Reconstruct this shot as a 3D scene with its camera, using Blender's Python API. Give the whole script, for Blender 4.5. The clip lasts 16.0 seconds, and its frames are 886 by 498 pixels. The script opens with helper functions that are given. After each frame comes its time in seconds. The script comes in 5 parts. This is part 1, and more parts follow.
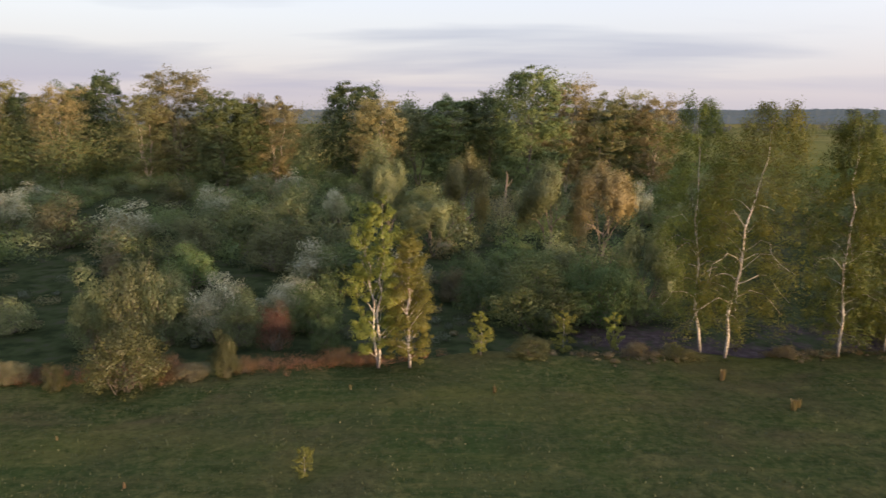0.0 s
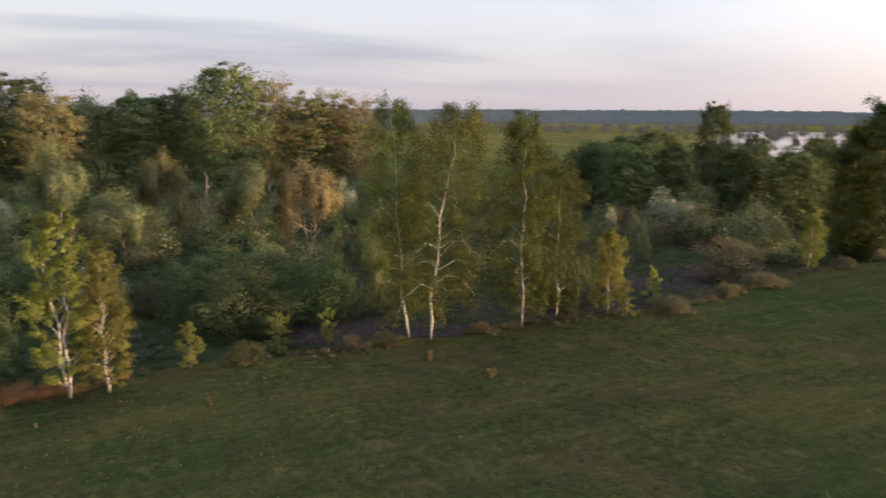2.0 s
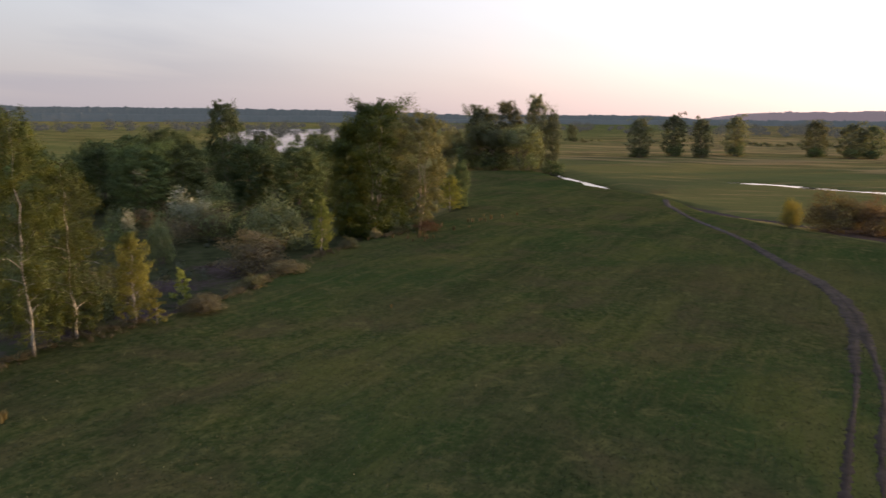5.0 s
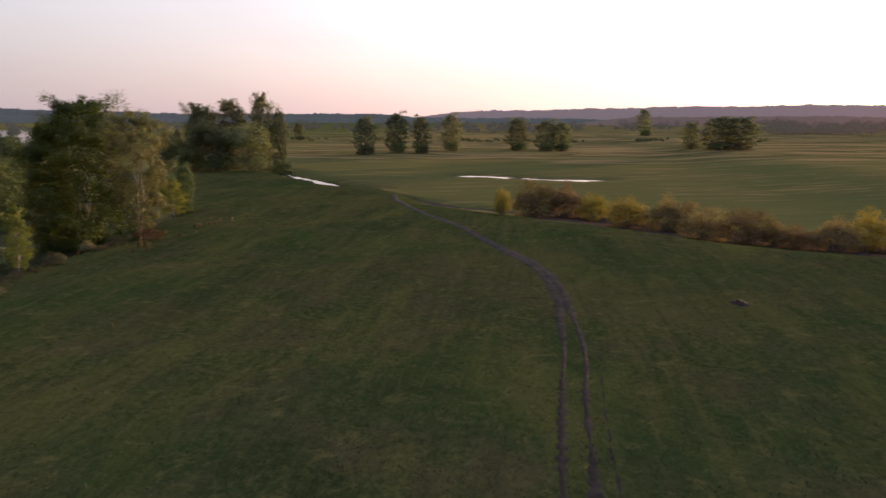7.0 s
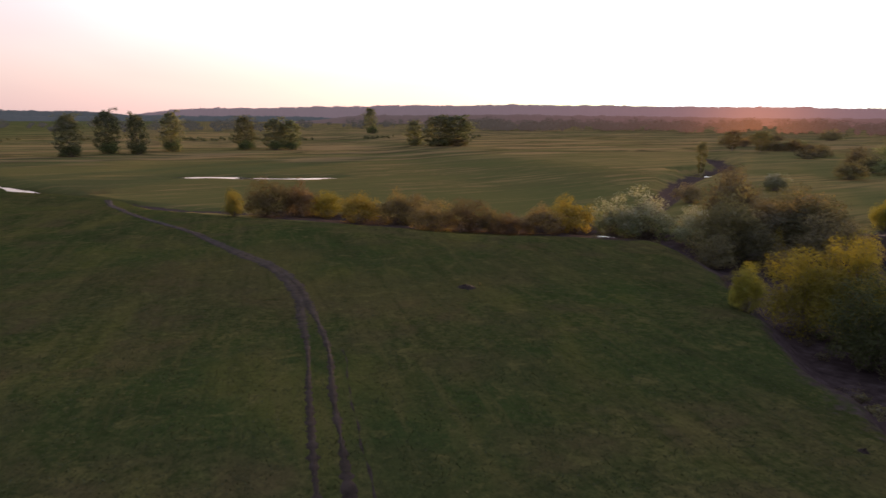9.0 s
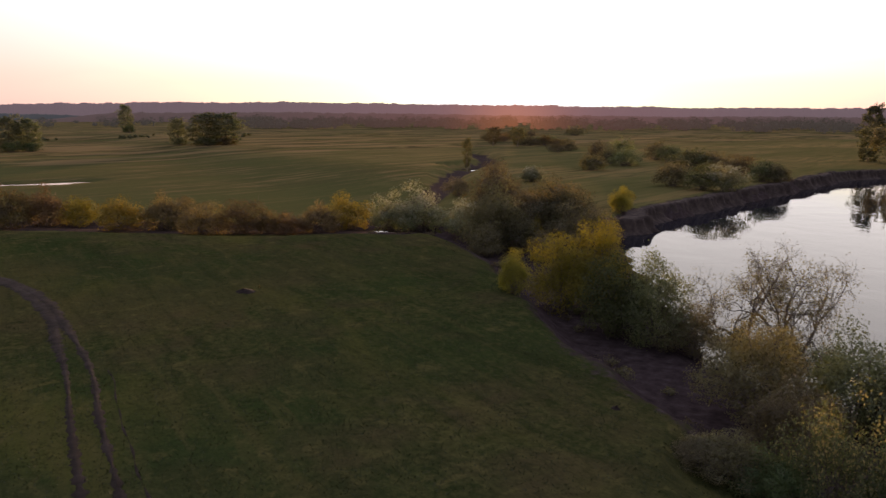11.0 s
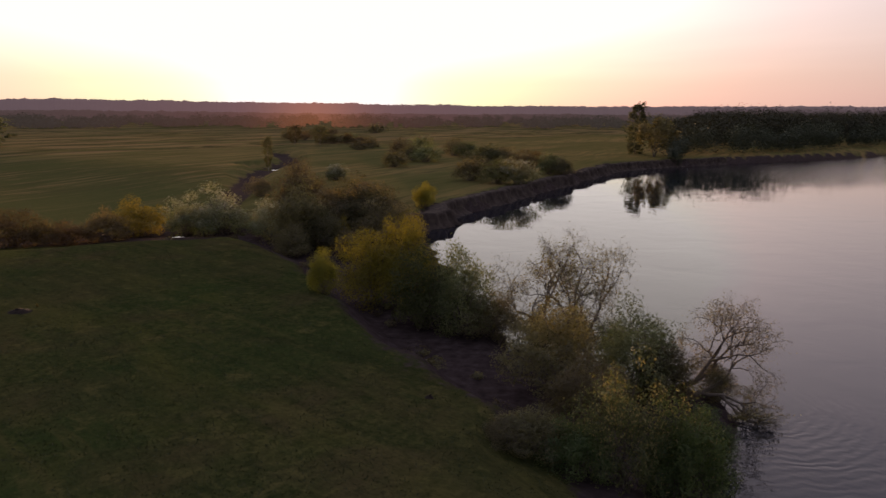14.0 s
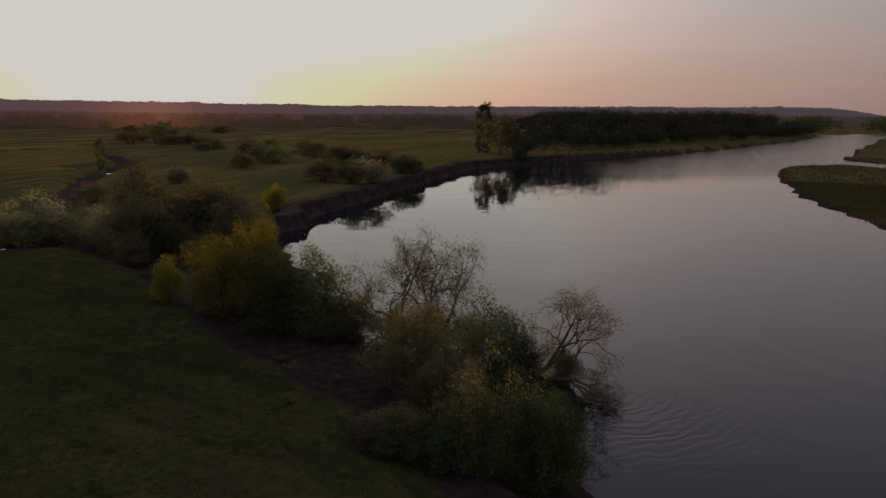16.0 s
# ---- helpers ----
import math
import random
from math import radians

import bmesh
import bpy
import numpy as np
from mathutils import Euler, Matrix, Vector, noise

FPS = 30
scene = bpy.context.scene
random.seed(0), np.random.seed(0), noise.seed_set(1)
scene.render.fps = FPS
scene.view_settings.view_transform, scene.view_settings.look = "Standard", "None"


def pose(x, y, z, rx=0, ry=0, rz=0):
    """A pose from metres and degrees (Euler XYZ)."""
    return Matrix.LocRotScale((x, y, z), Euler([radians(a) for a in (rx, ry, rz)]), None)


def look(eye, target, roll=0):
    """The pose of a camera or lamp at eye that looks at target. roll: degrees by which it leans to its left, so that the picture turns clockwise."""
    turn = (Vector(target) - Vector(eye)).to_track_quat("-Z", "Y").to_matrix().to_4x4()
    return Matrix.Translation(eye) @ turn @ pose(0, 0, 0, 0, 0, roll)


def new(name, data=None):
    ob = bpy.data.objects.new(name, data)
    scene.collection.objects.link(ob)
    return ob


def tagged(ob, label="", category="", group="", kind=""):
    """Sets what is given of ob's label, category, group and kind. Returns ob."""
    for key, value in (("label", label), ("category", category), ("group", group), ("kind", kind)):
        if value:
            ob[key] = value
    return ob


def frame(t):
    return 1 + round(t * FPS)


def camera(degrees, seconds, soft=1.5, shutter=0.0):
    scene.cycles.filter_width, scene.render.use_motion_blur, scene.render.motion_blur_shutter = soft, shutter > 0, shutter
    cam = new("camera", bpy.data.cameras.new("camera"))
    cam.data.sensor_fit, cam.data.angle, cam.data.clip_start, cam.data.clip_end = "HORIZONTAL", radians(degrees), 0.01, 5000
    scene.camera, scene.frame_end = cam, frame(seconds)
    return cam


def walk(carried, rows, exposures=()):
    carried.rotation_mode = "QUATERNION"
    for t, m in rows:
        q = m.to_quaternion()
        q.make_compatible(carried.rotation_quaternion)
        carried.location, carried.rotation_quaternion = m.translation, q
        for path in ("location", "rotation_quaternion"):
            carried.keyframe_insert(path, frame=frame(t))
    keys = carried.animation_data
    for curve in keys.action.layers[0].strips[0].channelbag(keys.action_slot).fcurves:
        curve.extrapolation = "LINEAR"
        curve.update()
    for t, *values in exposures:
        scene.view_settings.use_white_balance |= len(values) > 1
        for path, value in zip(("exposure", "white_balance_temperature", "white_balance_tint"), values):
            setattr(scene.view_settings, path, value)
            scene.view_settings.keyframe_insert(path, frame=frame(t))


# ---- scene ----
# ================= camera =================
cam = camera(64.3, 16.0, soft=1.5, shutter=0.4)
HEIGHT = 18.0
TURN = (
    (0.0, -0.00, -10.60, -0.00),
    (0.5, -4.84, -10.65, -0.07),
    (1.0, -10.88, -10.67, -0.17),
    (1.5, -17.26, -10.67, -0.19),
    (2.0, -23.70, -10.67, -0.24),
    (2.5, -30.13, -10.66, -0.31),
    (3.0, -36.56, -10.65, -0.34),
    (3.5, -42.95, -10.65, -0.42),
    (4.0, -49.41, -10.63, -0.46),
    (4.5, -55.77, -10.63, -0.41),
    (4.7, -58.13, -10.63, -0.40),
    (6.8, -81.04, -10.64, -0.18),
    (7.0, -83.22, -10.64, -0.16),
    (7.5, -88.62, -10.68, -0.18),
    (8.0, -94.00, -10.68, -0.18),
    (8.5, -99.38, -10.71, -0.23),
    (9.0, -104.71, -10.71, -0.28),
    (9.5, -110.02, -10.75, -0.24),
    (10.0, -115.32, -10.77, -0.32),
    (10.2, -117.37, -10.78, -0.31),
    (12.3, -128.44, -10.87, -0.22),
    (12.5, -129.69, -10.88, -0.21),
    (13.0, -132.66, -10.88, -0.18),
    (13.5, -135.63, -10.89, -0.17),
    (14.0, -138.60, -10.92, -0.22),
    (14.5, -141.56, -10.91, -0.21),
    (15.0, -144.56, -10.91, -0.20),
    (15.5, -147.55, -10.90, -0.24),
    (16.0, -150.53, -10.90, -0.28),
)
walk(cam, [(t, pose(0, 0, HEIGHT, 90 + p, r, a)) for t, a, p, r in TURN],
     exposures=((0, 1.04, 6500, 9), (1.5, 0.98, 6500, 9), (3, 0.88, 6500, 9), (4.5, 0.66, 6500, 9), (7, 0.46, 6600, 15), (8.5, 0.36, 6650, 18), (10, 0.2, 6900, 22), (12.5, -0.27, 7150, 25),
                (14.5, -0.46, 7200, 23), (15.6, -0.55, 7100, 18), (15.7, -0.58, 7100, 18), (15.8, -0.73, 7100, 18), (15.9, -0.93, 7100, 18), (16.0, -1.22, 7100, 18)))

# ================= sky and sun =================
SUN_AZ, SUN_EL = radians(128.4), radians(1.8)
SUN = Vector((math.sin(SUN_AZ) * math.cos(SUN_EL), math.cos(SUN_AZ) * math.cos(SUN_EL), math.sin(SUN_EL)))


class Nodes:
    """Small helper to lay out node trees."""

    def __init__(self, tree):
        self.tree = tree
        tree.nodes.clear()

    def add(self, kind):
        return self.tree.nodes.new(kind)

    def link(self, a, b):
        self.tree.links.new(a, b)

    def put(self, value, socket):
        if isinstance(value, (int, float, tuple)):
            socket.default_value = value
        else:
            self.link(value, socket)

    def math(self, op, a, b=0.0, c=0.0, clamp=False):
        node = self.add("ShaderNodeMath")
        node.operation, node.use_clamp = op, clamp
        for i, value in enumerate((a, b, c)):
            self.put(value, node.inputs[i])
        return node.outputs[0]

    def vec(self, op, a, b=(0.0, 0.0, 0.0)):
        node = self.add("ShaderNodeVectorMath")
        node.operation = op
        self.put(a, node.inputs[0])
        self.put(b, node.inputs[1])
        return node

    def mix(self, fac, a, b, blend="MIX"):
        node = self.add("ShaderNodeMix")
        node.data_type, node.blend_type = "RGBA", blend
        self.put(fac, node.inputs[0])
        self.put(a if not isinstance(a, tuple) else (*a, 1)[:4], node.inputs[6])
        self.put(b if not isinstance(b, tuple) else (*b, 1)[:4], node.inputs[7])
        return node.outputs[2]

    def ramp(self, fac, stops):
        node = self.add("ShaderNodeValToRGB")
        el = node.color_ramp.elements
        while len(el) < len(stops):
            el.new(1.0)
        for e, (at, col) in zip(el, stops):
            e.position = at
            e.color = (*col, 1)
        self.put(fac, node.inputs[0])
        return node.outputs[0]

    def span(self, value, a, b, c=0.0, d=1.0):
        node = self.add("ShaderNodeMapRange")
        for i, v in enumerate((value, a, b, c, d)):
            self.put(v, node.inputs[i])
        return node.outputs[0]

    def noise(self, vector, scale, detail=3.0, rough=0.55, distortion=0.0):
        node = self.add("ShaderNodeTexNoise")
        if vector is not None:
            self.link(vector, node.inputs["Vector"])
        node.inputs["Scale"].default_value = scale
        node.inputs["Detail"].default_value = detail
        node.inputs["Roughness"].default_value = rough
        node.inputs["Distortion"].default_value = distortion
        return node.outputs[0]


def make_world():
    world = bpy.data.worlds.new("evening_sky")
    scene.world = world
    world.use_nodes = True
    n = Nodes(world.node_tree)
    way = n.add("ShaderNodeTexCoord").outputs["Generated"]
    sep = n.add("ShaderNodeSeparateXYZ")
    n.link(way, sep.inputs[0])
    z = sep.outputs[2]
    sky = n.add("ShaderNodeTexSky")
    sky.sky_type, sky.sun_disc, sky.sun_elevation, sky.sun_rotation = "NISHITA", False, SUN_EL, SUN_AZ
    sky.air_density, sky.dust_density, sky.ozone_density = 1.0, 1.5, 1.0
    # thin evening haze: rosy at the rim, pale above
    veil = n.ramp(z, ((0.0, (0.275, 0.262, 0.295)), (0.05, (0.31, 0.302, 0.338)), (0.13, (0.355, 0.365, 0.415)), (0.3, (0.37, 0.415, 0.535)), (0.6, (0.37, 0.44, 0.61)), (1.0, (0.41, 0.48, 0.64))))
    along_sun = n.vec("DOT_PRODUCT", way, tuple(SUN)).outputs["Value"]
    near = n.math("MAXIMUM", along_sun, 0.0)
    col = n.mix(n.math("POWER", n.math("MULTIPLY_ADD", along_sun, 0.5, 0.5), 4.4), veil, n.ramp(z, ((0.0, (0.94, 0.55, 0.41)), (0.05, (0.98, 0.69, 0.56)), (0.13, (1.05, 0.89, 0.84)), (0.3, (1.18, 1.0, 0.97)), (0.6, (0.62, 0.55, 0.58)), (1.0, (0.3, 0.3, 0.34)))), "ADD")
    for power, tint in ((10.0, (0.22, 0.22, 0.10)), (40.0, (0.40, 0.62, 0.24)), (220.0, (2.2, 2.0, 1.2)), (2500.0, (14.0, 11.0, 5.5))):
        col = n.mix(n.math("POWER", near, power), col, tint, "ADD")
    # the bright veil over the sun
    high = n.ramp(z, ((0.04, (0.0, 0.0, 0.0)), (0.2, (1.7, 1.62, 1.50)), (0.5, (0.5, 0.48, 0.46)), (0.9, (0.0, 0.0, 0.0))))
    col = n.mix(n.math("POWER", near, 9.0), col, high, "ADD")
    # long streaks of cloud low in the sky
    flat = n.math("ADD", n.math("ABSOLUTE", z), 0.10)
    sheet = n.vec("DIVIDE", way, (1.0, 1.0, 1.0))
    comb = n.add("ShaderNodeCombineXYZ")
    for i in range(3):
        n.put(flat, comb.inputs[i])
    n.link(comb.outputs[0], sheet.inputs[1])
    puff = n.noise(n.vec("MULTIPLY", sheet.outputs[0], (0.30, 0.62, 0.5)).outputs[0], 0.85, 5.0, 0.47, 0.2)
    cover = n.span(puff, 0.43, 0.57)
    cover = n.math("MULTIPLY", cover, n.span(z, 0.015, 0.05))
    away = n.span(along_sun, -0.55, 0.25, 1.0, 0.08)
    col = n.mix(n.math("MULTIPLY", n.math("MULTIPLY", cover, away), 0.95), col, (0.195, 0.212, 0.295))
    # the clear sky behind it, and thin high haze that keeps the glow round the sun from growing without end
    col = n.vec("ADD", col, n.vec("MULTIPLY", sky.outputs[0], (0.05, 0.05, 0.05)).outputs[0]).outputs[0]
    col = n.vec("MINIMUM", col, (1.36, 1.42, 1.38)).outputs[0]
    bg = n.add("ShaderNodeBackground")
    bg.inputs[1].default_value = 1.0
    n.link(col, bg.inputs[0])
    n.link(bg.outputs[0], n.add("ShaderNodeOutputWorld").inputs[0])


make_world()
sun = new("sun", bpy.data.lights.new("sun", "SUN"))
sun.data.energy, sun.data.angle, sun.data.color = 5.0, radians(1.5), (1.0, 0.66, 0.36)
sun.matrix_world = look(SUN * 100, (0, 0, 0))

# ================= the lie of the land =================
WATER = -4.0
MEADOW = ((-150, 44), (-30, 46), (-15, 48), (0, 50), (20, 51.5), (35, 51), (47, 49.5), (61, 55), (77, 58), (96, 57), (131, 65), (165, 84),
          (194, 99), (231, 114), (252, 100), (232, 70), (205, 50), (184, 32), (160, 25), (140, 2), (128, -14), (116, -25), (108, -37), (101, -48),
          (94, -59), (85, -57), (74, -52), (56, -43.5), (43, -37), (35, -34.5), (28, -33), (22, -31.5), (14, -28), (4, -24), (-20, -20), (-150, -10))
RIVER = ((83, -90), (60, -72), (47, -61), (37, -53), (28, -52), (19, -54), (15, -47), (12, -39), (4, -30), (-30, -22), (-200, -10), (-500, -10),
         (-500, -70), (-150, -75), (-50, -115), (-9, -159), (3, -191), (12, -228), (22, -284), (24, -320), (20, -342), (0, -367), (-16, -350),
         (-17, -379), (1, -404), (-8, -567), (-39, -941), (-41, -998), (30, -861), (38, -650), (78, -420), (114, -318), (132, -258), (124, -224),
         (111, -171), (103, -136), (96, -112), (88, -95))
LAKE = ((330, 285), (352, 268), (412, 308), (600, 430), (1050, 760), (920, 860), (680, 675), (480, 490), (365, 350))
CREEK = ((264, 97), (235, 74), (204, 51), (184, 32), (170, 18), (156, -6), (144, -22), (134, -34), (126, -46), (119, -60), (108, -72), (95, -82), (82, -90))
BROOK = ((119, -60), (140, -84), (165, -105), (200, -132), (232, -163), (250, -186), (300, -215))
POND = ((264, 26), (262, 12), (254, -2), (251, -16), (252, -24))
TRACK = ((8, -1), (20, -2.2), (32, -3.0), (43, -3.3), (51, -4), (63, -4), (74, -3.6), (84, -2), (99, 4), (116, 11), (136, 21), (152, 28), (172, 33))


DITCHES = (((355, 205), (408, 43), (404, -71), (362, -192)), ((280, 91), (295, 0), (290, -51)), ((520, 330), (640, 60), (600, -150)))


def step(a, b, v):
    s = np.clip((v - a) / (b - a), 0, 1)
    return s * s * (3 - 2 * s)


def far_from(line, x, y, closed=False):
    """Distance of places from a line of points."""
    best = np.full(np.shape(x), 1e9)
    pts = list(line) + ([line[0]] if closed else [])
    for (ax, ay), (bx, by) in zip(pts, pts[1:]):
        dx, dy = bx - ax, by - ay
        s = np.clip(((x - ax) * dx + (y - ay) * dy) / (dx * dx + dy * dy), 0, 1)
        best = np.minimum(best, np.hypot(x - ax - s * dx, y - ay - s * dy))
    return best


def inside(line, x, y):
    """Signed distance from an outline: above zero within it."""
    hit = np.zeros(np.shape(x), bool)
    for (ax, ay), (bx, by) in zip(line, line[1:] + line[:1]):
        if ay != by:
            hit ^= ((ay > y) != (by > y)) & (x < (bx - ax) * (y - ay) / (by - ay) + ax)
    return np.where(hit, 1, -1) * far_from(line, x, y, True)


def waves(x, y, size, seed):
    """Cheap smooth unevenness, about -1 to 1."""
    r = np.random.RandomState(seed)
    out = 0
    for _ in range(5):
        a, p, k = r.uniform(0, 6.28), r.uniform(0, 6.28), r.uniform(0.6, 1.7) * 6.28 / size
        out = out + np.sin((x * math.cos(a) + y * math.sin(a)) * k + p)
    return out / 3.2


def land(x, y):
    """Height of the ground."""
    x, y = np.asarray(x, float), np.asarray(y, float)
    r = np.hypot(x, y)
    wob = waves(x, y, 14, 3) * 0.8 + waves(x, y, 5, 4) * 0.35
    plain = -3.35 + 2.1 * step(-60, -125, y) * step(40, 100, x) + 0.7 * step(40, 60, y)
    plain = plain + 0.05 * waves(x, y, 90, 5) * step(80, 160, r)
    m = inside(MEADOW, x, y) + wob
    top = 0.22 * waves(x, y, 45, 6) + 0.05 * waves(x, y, 9, 7) - 1.6 * step(110, 230, r)
    soft = -0.8 + 9.0 * step(90, 60, y) * step(60, 120, x) * step(45, 20, y)
    h = plain + (top - plain) * step(-6.0, soft, m)
    c = np.minimum(far_from(CREEK, x, y) - 2.0, far_from(BROOK, x, y) - 2.2) + wob * 0.5
    h = np.minimum(h, np.where(c < 9, -3.76 + 0.12 * waves(x, y, 16, 12) + 3.0 * step(-1.0, 7.5, c), h))
    c = np.minimum(far_from(CREEK[:3], x, y) - 3.0 + wob, np.hypot(x - 232, (y + 163) * 0.8) - 6.0)
    h = np.minimum(h, np.where(c < 5, -4.5 + 1.4 * step(-1.0, 4, c), h))
    c = far_from(CREEK[9:12], x, y) - 0.3 + wob * 0.8                              # pools at the creek's mouth
    h = np.minimum(h, np.where(c < 4, -4.25 + 1.3 * step(-1.0, 4, c), h))
    p = far_from(POND, x, y) - 3.0 + wob * 1.5
    h = np.minimum(h, np.where(p < 8, -4.4 + 1.4 * step(-2, 8, p), h))
    k = inside(LAKE, x, y) + waves(x, y, 60, 8) * 8
    h = np.where(k > -20, np.minimum(h, -4.4 + 1.8 * step(5, -20, k)), h)
    v = -inside(RIVER, x, y) + wob * 1.0 + waves(x, y, 26, 9) * 1.2
    low = step(40, 10, x) * step(-120, -150, y)              # low spit on the other side
    bank = np.where(low > 0.5, -4.0 + 1.0 * step(0, 9, v), -4.3 + 3.05 * step(0.6, 3.6, v) + 2 * step(12, 40, v))
    near = step(-95, -80, y)                                  # muddy slope on the near side
    bank = np.where(near > 0, -4.0 + 2.0 * step(0, 6, v) + 3.2 * step(8, 20, v), bank)
    h = np.minimum(h, np.where(v < 0, -4.0 + np.maximum(v * 0.5, -3.0), np.where(v < 45, bank, h)))
    return h

# ================= materials =================
def material(name):
    mat = bpy.data.materials.new(name)
    mat.use_nodes = True
    return mat, Nodes(mat.node_tree)


def finish(n, shader):
    n.link(shader, n.add("ShaderNodeOutputMaterial").inputs[0])


def principled(n, col, rough, bump=None, strength=0.3, distance=0.05, spec=0.3):
    p = n.add("ShaderNodeBsdfPrincipled")
    n.put(col if not isinstance(col, tuple) else (*col, 1)[:4], p.inputs["Base Color"])
    n.put(rough, p.inputs["Roughness"])
    p.inputs["Specular IOR Level"].default_value = spec
    if bump is not None:
        b = n.add("ShaderNodeBump")
        b.inputs["Strength"].default_value, b.inputs["Distance"].default_value = strength, distance
        n.link(bump, b.inputs["Height"])
        n.link(b.outputs[0], p.inputs["Normal"])
    return p


def leaf_material(name, dark, mid, light, flower=None, share=0.0, through_part=0.24):
    """Leaves: light passes through them; every leaf and every plant has its own tone."""
    mat, n = material(name)
    each = n.add("ShaderNodeNewGeometry").outputs["Random Per Island"]
    at = n.add("ShaderNodeTexCoord").outputs["Object"]
    bough = n.noise(at, 0.55, 2.0)
    tone = n.math("ADD", n.math("MULTIPLY_ADD", n.math("SUBTRACT", bough, 0.5), 1.9, 0.42), n.math("MULTIPLY", each, 0.12))
    col = n.ramp(tone, ((0.0, dark), (0.55, mid), (1.0, light)))
    one = n.add("ShaderNodeObjectInfo").outputs["Random"]
    hue = n.add("ShaderNodeHueSaturation")
    n.link(n.span(one, 0, 1, 0.472, 0.520), hue.inputs["Hue"])
    n.link(n.span(n.math("FRACT", n.math("MULTIPLY", one, 7.3)), 0, 1, 0.66, 1.36), hue.inputs["Value"])
    n.link(col, hue.inputs["Color"])
    col = hue.outputs[0]
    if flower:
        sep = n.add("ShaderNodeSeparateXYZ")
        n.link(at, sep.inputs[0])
        # flowers grow in patches; the rise with height paints in a lit top
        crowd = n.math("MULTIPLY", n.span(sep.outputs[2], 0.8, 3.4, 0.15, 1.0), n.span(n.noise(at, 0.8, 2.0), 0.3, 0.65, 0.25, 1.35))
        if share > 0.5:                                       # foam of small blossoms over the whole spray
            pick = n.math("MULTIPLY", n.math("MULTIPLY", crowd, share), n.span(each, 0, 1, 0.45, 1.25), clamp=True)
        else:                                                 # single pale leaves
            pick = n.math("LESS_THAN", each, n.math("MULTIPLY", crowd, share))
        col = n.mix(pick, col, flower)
    d, t, g = n.add("ShaderNodeBsdfDiffuse"), n.add("ShaderNodeBsdfTranslucent"), n.add("ShaderNodeBsdfGlossy")
    n.link(col, d.inputs[0])
    n.link(n.mix(1.0, col, (1.58, 1.42, 0.74), "MULTIPLY"), t.inputs[0])
    g.inputs["Roughness"].default_value = 0.5
    m = n.add("ShaderNodeMixShader")
    m.inputs[0].default_value = through_part
    n.link(d.outputs[0], m.inputs[1])
    n.link(t.outputs[0], m.inputs[2])
    m2 = n.add("ShaderNodeMixShader")
    m2.inputs[0].default_value = 0.02
    n.link(m.outputs[0], m2.inputs[1])
    n.link(g.outputs[0], m2.inputs[2])
    finish(n, m2.outputs[0])
    return mat


def bark_material(name, base, dark, white=False):
    mat, n = material(name)
    at = n.add("ShaderNodeTexCoord").outputs["Object"]
    sep = n.add("ShaderNodeSeparateXYZ")
    n.link(at, sep.inputs[0])
    comb = n.add("ShaderNodeCombineXYZ")
    for i, k in enumerate((1.5, 1.5, 7.0) if white else (6.0, 6.0, 0.8)):
        n.link(n.math("MULTIPLY", sep.outputs[i], k), comb.inputs[i])
    grain = n.noise(comb.outputs[0], 1.6, 4.0, 0.6)
    col = n.mix(n.span(grain, 0.52, 0.62), base, dark)
    if white:
        col = n.mix(n.span(n.noise(at, 0.5, 3.0), 0.5, 0.7), col, (0.30, 0.22, 0.15))
        col = n.mix(n.span(sep.outputs[2], 1.4, 0.0), col, dark)
    finish(n, principled(n, col, 0.85, grain, 0.5, 0.04).outputs[0])
    return mat


